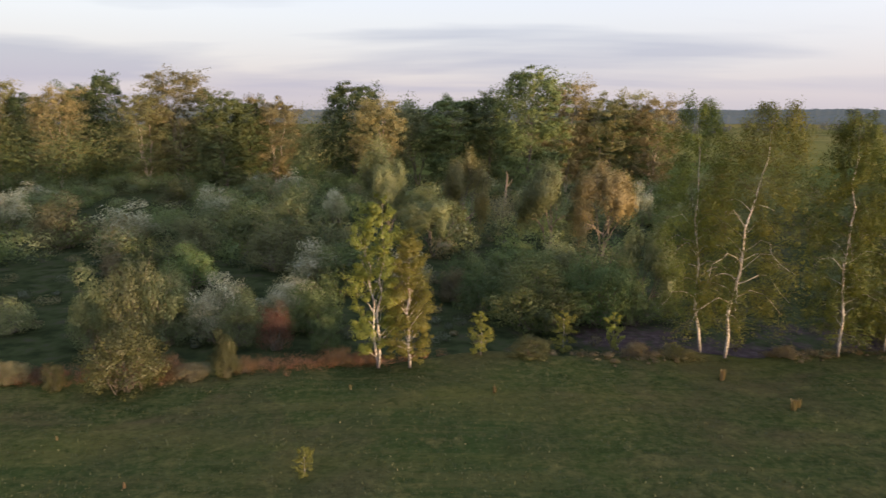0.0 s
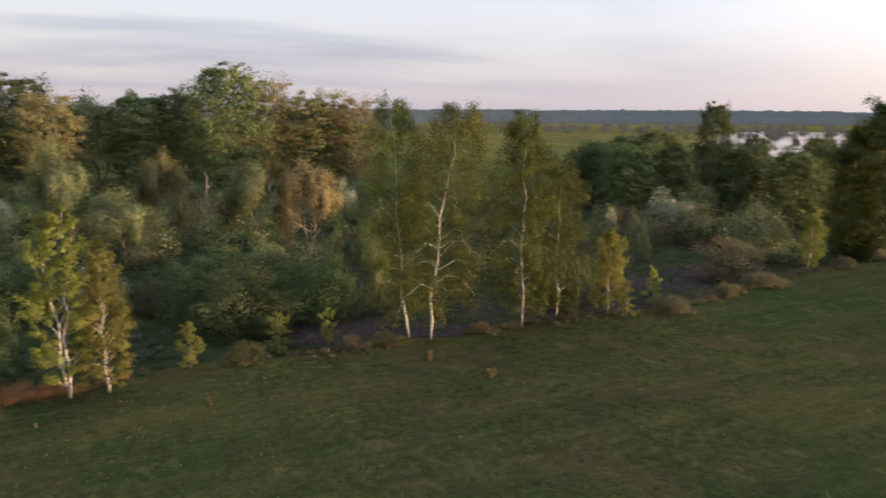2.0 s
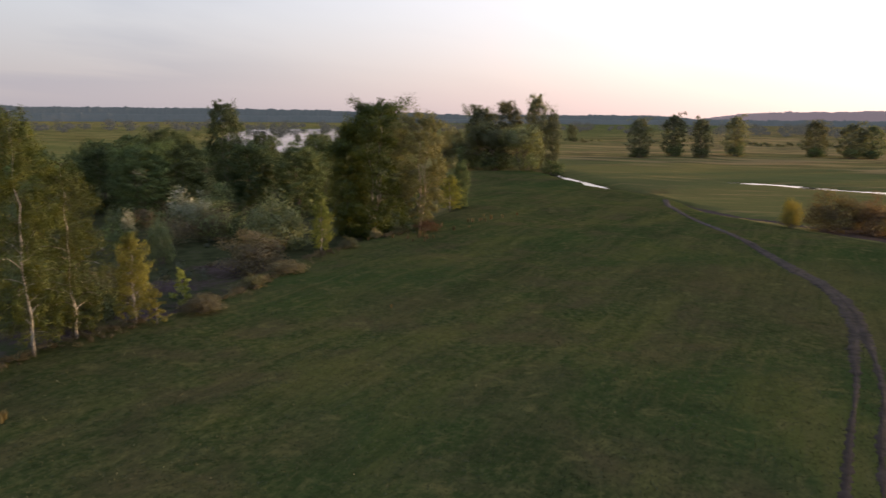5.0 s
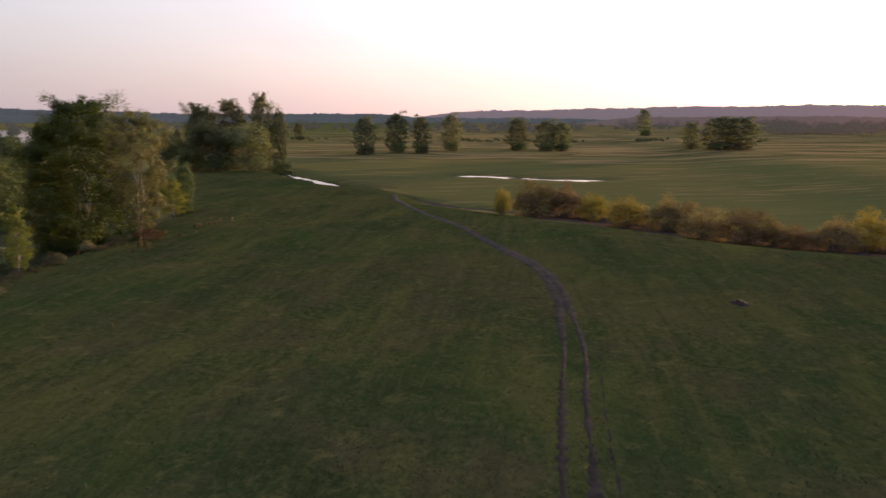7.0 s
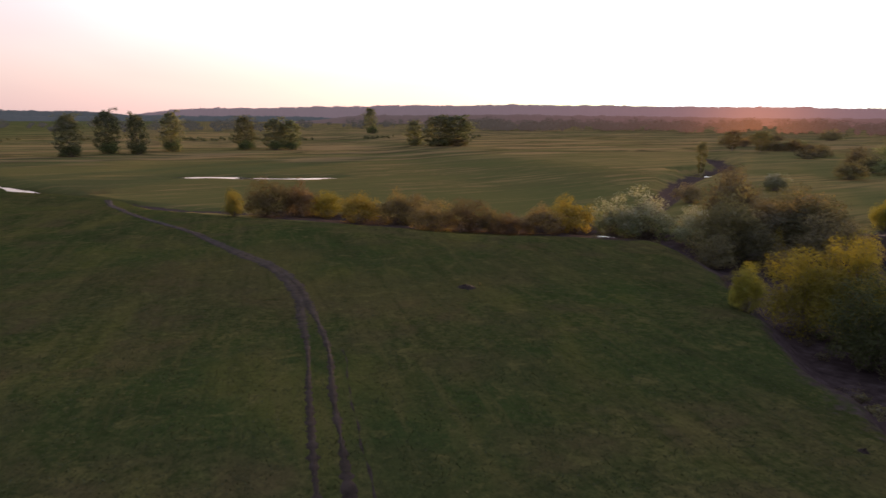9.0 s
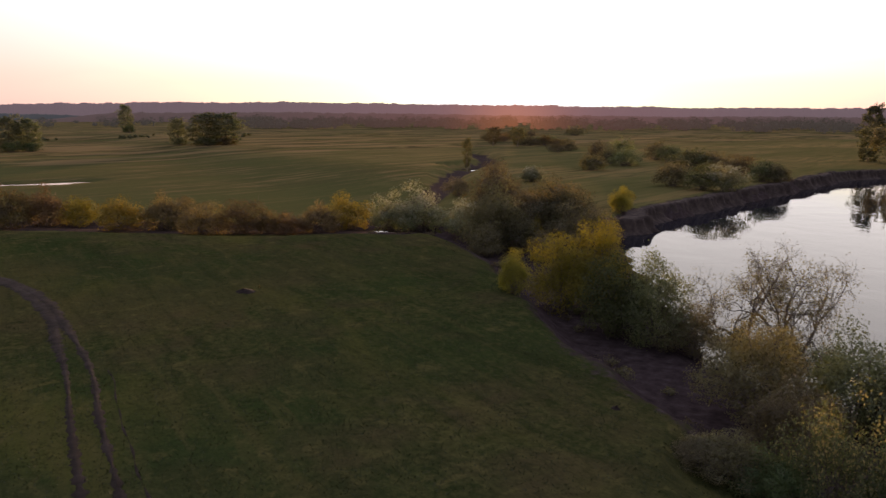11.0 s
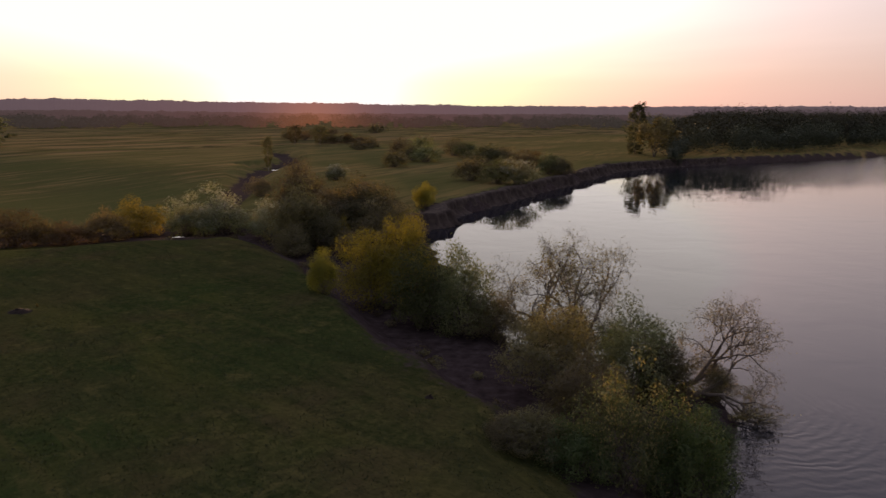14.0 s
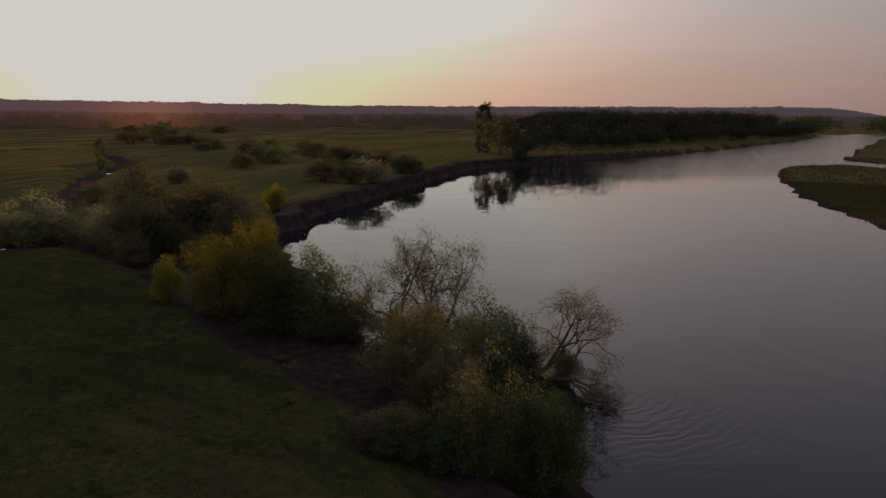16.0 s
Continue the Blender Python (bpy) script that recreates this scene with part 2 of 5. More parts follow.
LEAF = {
    "birch": leaf_material("birch_leaves", (0.0350, 0.0490, 0.0110), (0.0760, 0.0880, 0.0160), (0.1440, 0.1390, 0.0250), None, 0, 0.34),
    "spring": leaf_material("young_birch_leaves", (0.0966, 0.1112, 0.0229), (0.1656, 0.1790, 0.0360), (0.2553, 0.2509, 0.0556), None, 0, 0.42),
    "olive": leaf_material("olive_leaves", (0.0524, 0.0534, 0.0206), (0.0834, 0.0836, 0.0309), (0.1312, 0.1227, 0.0473)),
    "green": leaf_material("green_leaves", (0.0404, 0.0618, 0.0232), (0.0712, 0.0958, 0.0328), (0.1211, 0.1376, 0.0493)),
    "willow": leaf_material("willow_leaves", (0.0739, 0.0910, 0.0438), (0.1250, 0.1459, 0.0692), (0.1957, 0.2116, 0.1094), None, 0, 0.34),
    "gold": leaf_material("young_poplar_leaves", (0.0900, 0.0850, 0.0400), (0.1640, 0.1470, 0.0660), (0.2450, 0.2120, 0.0980), None, 0, 0.34),
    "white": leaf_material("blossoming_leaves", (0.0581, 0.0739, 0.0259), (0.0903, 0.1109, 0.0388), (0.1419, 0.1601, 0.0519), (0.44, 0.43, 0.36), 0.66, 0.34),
    "red": leaf_material("reddish_twigs", (0.0698, 0.0402, 0.0236), (0.1097, 0.0584, 0.0314), (0.1245, 0.0867, 0.0413), None, 0, 0.40),
    "brown": leaf_material("budding_twigs", (0.0853, 0.0781, 0.0467), (0.1315, 0.1182, 0.0652), (0.1917, 0.1705, 0.0924), None, 0, 0.36),
    # paler than near leaves: the haze of distance is put into the colour
    "far": leaf_material("hazed_far_leaves", (0.0783, 0.0900, 0.0509), (0.1174, 0.1292, 0.0744), (0.1663, 0.1762, 0.1018), None, 0, 0.42),
    # darker leaf colour stands in for shade on river woods and undergrowth
    "shade": leaf_material("shaded_side_leaves", (0.0360, 0.0420, 0.0280), (0.0540, 0.0610, 0.0400), (0.0780, 0.0840, 0.0560), None, 0, 0.10),
    "thin": leaf_material("thin_willow_leaves", (0.1000, 0.0880, 0.0440), (0.1600, 0.1380, 0.0680), (0.2200, 0.1900, 0.0950), None, 0, 0.40),
    "rust": leaf_material("rust_brown_buds", (0.0892, 0.0705, 0.0412), (0.1338, 0.1064, 0.0603), (0.1853, 0.1525, 0.0868), None, 0, 0.55),
    "speck": leaf_material("speckled_leaves", (0.0518, 0.0656, 0.0317), (0.0856, 0.1039, 0.0475), (0.1296, 0.1436, 0.0660), (0.2592, 0.2280, 0.1020), 0.30, 0.34),
    "yellow": leaf_material("yellow_green_leaves", (0.1239, 0.1161, 0.0194), (0.2014, 0.1843, 0.0306), (0.3254, 0.2731, 0.0584), None, 0, 0.40),
}
BIRCH_BARK = bark_material("birch_bark", (0.47, 0.41, 0.345), (0.05, 0.04, 0.035), True)
BARK = bark_material("grey_bark", (0.14, 0.11, 0.085), (0.05, 0.038, 0.03))
TWIG_MAT = bark_material("twig_bark", (0.095, 0.062, 0.042), (0.05, 0.034, 0.026))
PALE_BARK = bark_material("poplar_bark", (0.38, 0.31, 0.23), (0.16, 0.12, 0.09))


def ground_material():
    mat, n = material("ground_cover")
    at = n.add("ShaderNodeNewGeometry").outputs["Position"]

    def mask(name):
        a = n.add("ShaderNodeAttribute")
        a.attribute_name = name
        return a.outputs["Fac"]
    fine = n.noise(at, 7.0, 5.0, 0.7)
    tuft = n.noise(at, 1.6, 4.0, 0.65)
    patch = n.noise(at, 0.16, 4.0, 0.6, 0.6)
    broad = n.noise(at, 0.035, 3.0, 0.5, 0.4)
    grass = n.ramp(tuft, ((0.32, (0.0240, 0.0340, 0.0140)), (0.5, (0.0430, 0.0530, 0.0220)), (0.66, (0.0740, 0.0760, 0.0330))))
    dry = n.mix(tuft, (0.0520, 0.0440, 0.0260), (0.0860, 0.0690, 0.0400))
    grass = n.mix(n.span(patch, 0.46, 0.64, 0.0, 0.8), grass, dry)
    grass = n.mix(n.span(broad, 0.46, 0.62, 0.0, 0.85), grass, n.mix(tuft, (0.0240, 0.0400, 0.0160), (0.0400, 0.0600, 0.0230)))
    bands = n.noise(n.vec("MULTIPLY", at, (0.035, 0.11, 1.0)).outputs[0], 1.0, 4.0, 0.6, 0.4)
    grass = n.mix(n.span(bands, 0.52, 0.66, 0.0, 0.65), grass, n.mix(tuft, (0.0640, 0.0660, 0.0220), (0.0980, 0.0930, 0.0340)))
    grass = n.mix(n.span(bands, 0.46, 0.32, 0.0, 0.65), grass, n.mix(tuft, (0.0200, 0.0270, 0.0130), (0.0330, 0.0390, 0.0190)))
    grass = n.mix(n.span(n.noise(at, 0.021, 4.0, 0.6, 0.8), 0.48, 0.64, 0.0, 0.5), grass, n.mix(tuft, (0.050, 0.042, 0.022), (0.096, 0.080, 0.042)))
    streaky = n.noise(n.vec("MULTIPLY", at, (0.06, 0.75, 1.0)).outputs[0], 1.0, 3.0, 0.6, 0.6)
    grass = n.mix(n.span(streaky, 0.54, 0.68, 0.0, 0.5), grass, (0.0820, 0.0740, 0.0340))
    grass = n.mix(n.span(streaky, 0.44, 0.32, 0.0, 0.4), grass, (0.0230, 0.0320, 0.0140))
    # last year's matted stalks: pale yellowish flecks, and dark hollows
    mat_of_stalks = n.noise(at, 0.42, 5.0, 0.68, 0.5)
    grass = n.mix(n.span(mat_of_stalks, 0.56, 0.68, 0.0, 0.7), grass, (0.1050, 0.0930, 0.0420))
    grass = n.mix(n.span(mat_of_stalks, 0.42, 0.30, 0.0, 0.6), grass, (0.0190, 0.0260, 0.0120))
    knots = n.noise(at, 1.05, 4.0, 0.7, 0.3)
    grass = n.mix(n.span(knots, 0.57, 0.68, 0.0, 0.55), grass, (0.0900, 0.0850, 0.0380))
    grass = n.mix(n.span(knots, 0.42, 0.32, 0.0, 0.55), grass, (0.0190, 0.0280, 0.0120))
    clod = n.noise(n.vec("MULTIPLY", at, (0.9, 1.5, 1.0)).outputs[0], 3.2, 3.0, 0.7)
    grass = n.mix(n.span(clod, 0.48, 0.33, 0.0, 0.45), grass, (0.0200, 0.0270, 0.0120))
    grass = n.mix(n.span(clod, 0.58, 0.72, 0.0, 0.45), grass, (0.0950, 0.0850, 0.0420))
    grass = n.mix(n.span(fine, 0.62, 0.75, 0.0, 0.3), grass, (0.0950, 0.0780, 0.0520))
    # hay land on the plain: long faint stripes
    sep = n.add("ShaderNodeSeparateXYZ")
    n.link(at, sep.inputs[0])
    comb = n.add("ShaderNodeCombineXYZ")
    n.link(n.math("ADD", n.math("MULTIPLY", sep.outputs[0], 0.055), n.math("MULTIPLY", sep.outputs[1], 0.016)), comb.inputs[0])
    n.link(n.math("ADD", n.math("MULTIPLY", sep.outputs[1], 0.006), n.math("MULTIPLY", sep.outputs[0], -0.002)), comb.inputs[1])
    streak = n.noise(comb.outputs[0], 1.0, 4.0, 0.65, 0.3)
    field = n.ramp(streak, ((0.28, (0.0520, 0.0700, 0.0280)), (0.42, (0.0700, 0.0880, 0.0330)), (0.52, (0.1250, 0.1150, 0.0530)), (0.58, (0.0720, 0.0880, 0.0330)), (0.74, (0.1150, 0.1120, 0.0480))))
    comb2 = n.add("ShaderNodeCombineXYZ")
    n.link(n.math("ADD", n.math("MULTIPLY", sep.outputs[0], 0.34), n.math("MULTIPLY", sep.outputs[1], 0.09)), comb2.inputs[0])
    n.link(n.math("MULTIPLY", sep.outputs[1], 0.03), comb2.inputs[1])
    furrow = n.noise(comb2.outputs[0], 1.0, 4.0, 0.7, 0.4)
    # wet green ground, with shaded creek and ditch sides painted by the same mask
    sedge_shade = n.math("ADD", mask("sedge_shade"), n.math("MULTIPLY", n.math("SUBTRACT", n.noise(at, 0.12, 3.0), 0.5), 0.8))
    field = n.mix(n.span(sedge_shade, 0.35, 0.6, 0.0, 0.85), field, n.mix(tuft, (0.018, 0.038, 0.013), (0.036, 0.062, 0.021)))
    field = n.mix(n.span(furrow, 0.48, 0.38, 0.0, 0.85), field, (0.032, 0.042, 0.020))
    field = n.mix(n.span(furrow, 0.54, 0.64, 0.0, 0.75), field, (0.145, 0.120, 0.060))
    field = n.mix(n.span(tuft, 0.3, 0.8, 0.0, 0.3), field, (0.1150, 0.1080, 0.0500))
    field = n.mix(n.span(n.noise(n.vec("MULTIPLY", at, (1.6, 0.8, 1.0)).outputs[0], 0.011, 3.0, 0.55, 0.5), 0.46, 0.62, 0.0, 0.75), field, n.mix(tuft, (0.030, 0.050, 0.018), (0.060, 0.082, 0.030)))
    # ditches and balks across the hay land further out
    comb3 = n.add("ShaderNodeCombineXYZ")
    n.link(n.math("ADD", n.math("MULTIPLY", sep.outputs[0], 0.011), n.math("MULTIPLY", sep.outputs[1], 0.0016)), comb3.inputs[0])
    n.link(n.math("MULTIPLY", sep.outputs[1], 0.0028), comb3.inputs[1])
    line = n.noise(comb3.outputs[0], 2.2, 2.0, 0.5, 0.3)
    far_out = n.span(sep.outputs[0], 300.0, 350.0)
    for level, width, share in ((0.42, 0.012, 0.85), (0.50, 0.010, 0.9), (0.57, 0.012, 0.8)):
        off = n.math("ABSOLUTE", n.math("SUBTRACT", line, level))
        field = n.mix(n.math("MULTIPLY", n.span(off, width, width * 2.2, share, 0.0), far_out), field, (0.026, 0.034, 0.017))
    field = n.mix(n.math("MULTIPLY", n.span(n.noise(comb3.outputs[0], 4.1, 1.0), 0.52, 0.56, 0.0, 0.6), far_out), field, (0.150, 0.128, 0.070))
    grass = n.mix(1.0, grass, (0.95, 0.91, 0.74), "MULTIPLY")
    field = n.mix(1.0, field, (1.48, 1.16, 1.02), "MULTIPLY")
    # wetter, greener grazing land to the north, behind the woods
    field = n.mix(n.span(sep.outputs[1], 110.0, 260.0), field, n.mix(1.0, field, (0.52, 0.78, 0.60), "MULTIPLY"))
    col = n.mix(mask("field"), grass, field)
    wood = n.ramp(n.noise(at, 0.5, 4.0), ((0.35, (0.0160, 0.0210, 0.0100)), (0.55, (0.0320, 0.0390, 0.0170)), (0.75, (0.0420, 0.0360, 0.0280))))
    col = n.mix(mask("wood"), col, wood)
    mud = n.ramp(n.noise(at, 1.1, 5.0, 0.6), ((0.3, (0.0290, 0.0210, 0.0205)), (0.55, (0.0510, 0.0375, 0.0365)), (0.75, (0.0800, 0.0620, 0.0600))))
    edge = n.math("ADD", mask("mud"), n.math("ADD", n.math("MULTIPLY", n.math("SUBTRACT", tuft, 0.5), 0.9), n.math("MULTIPLY", n.math("SUBTRACT", patch, 0.5), 1.0)))
    col = n.mix(n.span(edge, 0.35, 0.6), col, mud)
    high = n.math("ADD", n.math("MULTIPLY", tuft, 1.0), n.math("MULTIPLY", fine, 0.35))
    high = n.math("MULTIPLY", high, n.span(mask("field"), 0.0, 1.0, 1.0, 0.25))
    p = principled(n, col, 0.95, high, 0.3, 0.2, 0.0)
    # standing hay catches low light like a nap
    n.put(n.math("MULTIPLY", mask("field"), 0.035), p.inputs["Sheen Weight"])
    p.inputs["Sheen Roughness"].default_value = 0.4
    p.inputs["Sheen Tint"].default_value = (1.0, 0.74, 0.46, 1)
    finish(n, p.outputs[0])
    return mat


def water_material():
    mat, n = material("river_water")
    at = n.add("ShaderNodeNewGeometry").outputs["Position"]
    sep = n.add("ShaderNodeSeparateXYZ")
    n.link(at, sep.inputs[0])
    soft = n.noise(at, 0.10, 3.0, 0.5, 0.8)
    # small waves where the current breaks on the drowned willow, and where it runs fast at the bend
    away = n.vec("DISTANCE", at, (10.0, -50.0, WATER)).outputs["Value"]
    far = n.vec("DISTANCE", at, (18.0, -54.0, WATER)).outputs["Value"]
    crest = n.math("SINE", n.math("ADD", n.math("MULTIPLY", far, 7.0), n.math("MULTIPLY", n.noise(at, 0.45, 2.0), 16.0)))
    near = n.math("MULTIPLY", n.math("MULTIPLY", crest, 0.005), n.span(away, 11.0, 3.0))
    run = n.math("MULTIPLY", n.noise(at, 0.9, 3.0), n.span(sep.outputs[1], -230.0, -330.0, 0.0, 0.12))
    p = principled(n, (0.010, 0.013, 0.020), 0.03, n.math("ADD", n.math("ADD", n.math("MULTIPLY", soft, 0.06), near), run), 1.0, 1.0, 0.5)
    calm = n.noise(at, 0.02, 2.0)
    n.put(n.span(calm, 0.4, 0.7, 0.01, 0.035), p.inputs["Roughness"])
    p.inputs["IOR"].default_value = 1.40
    finish(n, p.outputs[0])
    return mat


def plain_material(name, a, b, scale, rough=0.9, bump=0.4):
    mat, n = material(name)
    at = n.add("ShaderNodeNewGeometry").outputs["Position"]
    t = n.noise(at, scale, 5.0, 0.65)
    finish(n, principled(n, n.mix(n.span(t, 0.3, 0.7), a, b), rough, t, bump, 0.08, 0.06).outputs[0])
    return mat


BANK_MAT = plain_material("bank_earth", (0.034, 0.025, 0.022), (0.098, 0.074, 0.061), 0.7, 0.9, 0.7)
GROUND_MAT, WATER_MAT = ground_material(), water_material()
RUT_MAT = plain_material("wheel_rut_earth", (0.014, 0.010, 0.008), (0.046, 0.034, 0.029), 0.9)


def distance_material(name, haze_glow, glow=1.0):
    """Woods a kilometre and more off; emission paints the haze, redder towards the sun."""
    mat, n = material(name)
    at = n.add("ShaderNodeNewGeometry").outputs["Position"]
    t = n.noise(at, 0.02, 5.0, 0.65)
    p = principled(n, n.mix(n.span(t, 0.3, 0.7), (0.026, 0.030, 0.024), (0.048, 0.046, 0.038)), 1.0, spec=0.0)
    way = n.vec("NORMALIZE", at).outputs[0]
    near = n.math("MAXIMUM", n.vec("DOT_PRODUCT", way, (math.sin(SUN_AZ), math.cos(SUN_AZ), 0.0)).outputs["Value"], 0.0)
    col = n.mix(n.math("POWER", near, 30.0), haze_glow, (0.070 * glow, 0.016 * glow, 0.008 * glow), "ADD")
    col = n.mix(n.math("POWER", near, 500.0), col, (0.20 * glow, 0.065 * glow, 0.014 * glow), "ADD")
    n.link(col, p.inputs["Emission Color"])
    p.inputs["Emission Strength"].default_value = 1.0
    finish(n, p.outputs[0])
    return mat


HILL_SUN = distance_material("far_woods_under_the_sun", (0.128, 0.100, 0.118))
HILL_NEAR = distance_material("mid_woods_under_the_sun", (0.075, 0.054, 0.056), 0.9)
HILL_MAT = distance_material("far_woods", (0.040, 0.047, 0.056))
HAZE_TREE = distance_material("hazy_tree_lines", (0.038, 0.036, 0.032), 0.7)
GRASS_MAT = leaf_material("grass_blades", (0.026, 0.036, 0.012), (0.036, 0.040, 0.015), (0.048, 0.046, 0.020), None, 0, 0.08)
SPIT_MAT = leaf_material("reed_blades", (0.050, 0.050, 0.022), (0.075, 0.070, 0.030), (0.105, 0.092, 0.044), None, 0, 0.25)
REED_MAT = leaf_material("dry_grass_blades", (0.08, 0.06, 0.03), (0.13, 0.10, 0.05), (0.20, 0.16, 0.08), None, 0, 0.3)

# ================= mesh helpers =================
def mesh_of(name, verts, faces, mat, smooth=False, normals=None):
    """A mesh from arrays: verts (n, 3), faces (m, 3 or 4)."""
    verts, faces = np.asarray(verts, np.float32), np.asarray(faces, np.int32)
    me = bpy.data.meshes.new(name)
    k = faces.shape[1]
    me.vertices.add(len(verts))
    me.vertices.foreach_set("co", verts.ravel())
    me.loops.add(faces.size)
    me.loops.foreach_set("vertex_index", faces.ravel())
    me.polygons.add(len(faces))
    me.polygons.foreach_set("loop_start", np.arange(len(faces), dtype=np.int32) * k)
    me.polygons.foreach_set("loop_total", np.full(len(faces), k, np.int32))
    if smooth:
        me.polygons.foreach_set("use_smooth", np.ones(len(faces), bool))
    me.update(calc_edges=True)
    if normals is not None:
        me.normals_split_custom_set_from_vertices(normals.astype(np.float32))
    me.materials.append(mat)
    return me


def part(name, me, parent, label=""):
    ob = new(name, me)
    ob.parent = parent
    return tagged(ob, label)


# ================= ground and water =================
def build_ground():
    rings = np.concatenate([[0.0], np.geomspace(6, 420, 270), np.geomspace(440, 4800, 36)])
    turn = np.linspace(0, 2 * np.pi, 560, endpoint=False)
    r, a = np.meshgrid(rings, turn, indexing="ij")
    x, y = r * np.sin(a), r * np.cos(a)
    z = land(x, y)
    i, j = np.meshgrid(np.arange(len(rings) - 1), np.arange(560), indexing="ij")
    k = (j + 1) % 560
    f = np.stack([i * 560 + j, (i + 1) * 560 + j, (i + 1) * 560 + k, i * 560 + k], -1).reshape(-1, 4)[:, ::-1]
    me = mesh_of("ground", np.stack([x, y, z], -1).reshape(-1, 3), f, GROUND_MAT, True)
    m = inside(MEADOW, x, y)
    wet = np.minimum(np.minimum(far_from(CREEK[:6], x, y) + 0.5, far_from(CREEK[5:], x, y) - 4.0), far_from(BROOK, x, y) - 1.5)
    v = -inside(RIVER, x, y)
    far_side = (y < -97)
    mud = np.maximum(step(4, 0, wet), np.where(far_side, step(7, 4, v), step(13, 7, v) * step(-60, -40, -x)))
    mud = np.where((x < 40) & far_side, step(6, 2, v) * 0.8, mud)
    mud = np.maximum(mud, step(0.1, -3, m) * step(-26, -14, m) * (y > 40) * (x < 75) * (0.15 + 0.85 * step(2, 18, x)) * (0.55 + 0.25 * waves(x, y, 17, 21)))
    mud = np.maximum(mud, step(2.5, -6.0, m) * step(-30, -24, m) * step(-18, -22, y) * step(-100, -94, y) * step(112, 104, x))
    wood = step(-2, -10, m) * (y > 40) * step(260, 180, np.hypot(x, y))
    slope = step(150, 125, x) * step(35, 15, y)
    field = (step(-10, -18, m) * slope + step(-1, -6, m) * (1 - slope)) * ((x > 60) | (np.hypot(x, y) > 260))
    # dark band by the creek: its shaded bank put into the colour
    sedge_shade = step(17, 8, far_from(CREEK[7:11], x, y))
    sedge_shade = np.maximum(sedge_shade, 0.76 * step(150, 80, far_from(POND, x, y) + 14 * waves(x, y, 90, 45)))
    # dark bands across the plain: ditch and its shadow in one colour
    for ditch in DITCHES:
        sedge_shade = np.maximum(sedge_shade, 0.95 * step(17, 7, far_from(ditch, x, y) + 3 * waves(x, y, 70, 44)))
    for name, values in (("sedge_shade", sedge_shade), ("mud", mud), ("wood", wood), ("field", field)):
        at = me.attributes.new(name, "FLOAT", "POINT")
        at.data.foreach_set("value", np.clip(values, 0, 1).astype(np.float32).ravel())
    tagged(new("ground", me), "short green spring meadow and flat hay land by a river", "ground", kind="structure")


def build_water():
    n = 96
    g = np.linspace(-1, 1, n)
    s = np.sign(g) * np.abs(g) ** 2 * 1500
    x, y = np.meshgrid(s, s, indexing="ij")
    i, j = np.meshgrid(np.arange(n - 1), np.arange(n - 1), indexing="ij")
    f = np.stack([i * n + j, (i + 1) * n + j, (i + 1) * n + j + 1, i * n + j + 1], -1).reshape(-1, 4)
    me = mesh_of("water", np.stack([x, y, np.full_like(x, WATER)], -1).reshape(-1, 3), f, WATER_MAT, True)
    tagged(new("water", me), "calm grey river water reflecting the evening sky", "river", kind="structure")


def along(line, gap):
    """Even places along a line, smoothed, with the way at each."""
    p = np.array(line, float)
    for _ in range(3):
        q = np.empty((len(p) * 2 - 2, 2))
        q[0::2], q[1::2] = 0.75 * p[:-1] + 0.25 * p[1:], 0.25 * p[:-1] + 0.75 * p[1:]
        p = np.vstack([p[:1], q, p[-1:]])
    d = np.concatenate([[0], np.cumsum(np.hypot(*np.diff(p, axis=0).T))])
    s = np.arange(0, d[-1], gap)
    c = np.stack([np.interp(s, d, p[:, 0]), np.interp(s, d, p[:, 1])], 1)
    w = np.gradient(c, axis=0)
    return c, w / np.linalg.norm(w, axis=1)[:, None], s


def strip(name, c, side, offs, lift, mat, parent, label=""):
    """A ragged strip along a line: offs are the sideways places of its rows, lift their heights over the ground."""
    rows = []
    for off, up in zip(offs, lift):
        q = c + side * off[:, None]
        rows.append(np.column_stack([q, land(q[:, 0], q[:, 1]) + up]))
    v = np.stack(rows, 1)
    n, m = v.shape[:2]
    i, j = np.meshgrid(np.arange(n - 1), np.arange(m - 1), indexing="ij")
    f = np.stack([i * m + j, i * m + j + 1, (i + 1) * m + j + 1, (i + 1) * m + j], -1).reshape(-1, 4)
    return part(name, mesh_of(name, v.reshape(-1, 3), f, mat, True), parent, label)


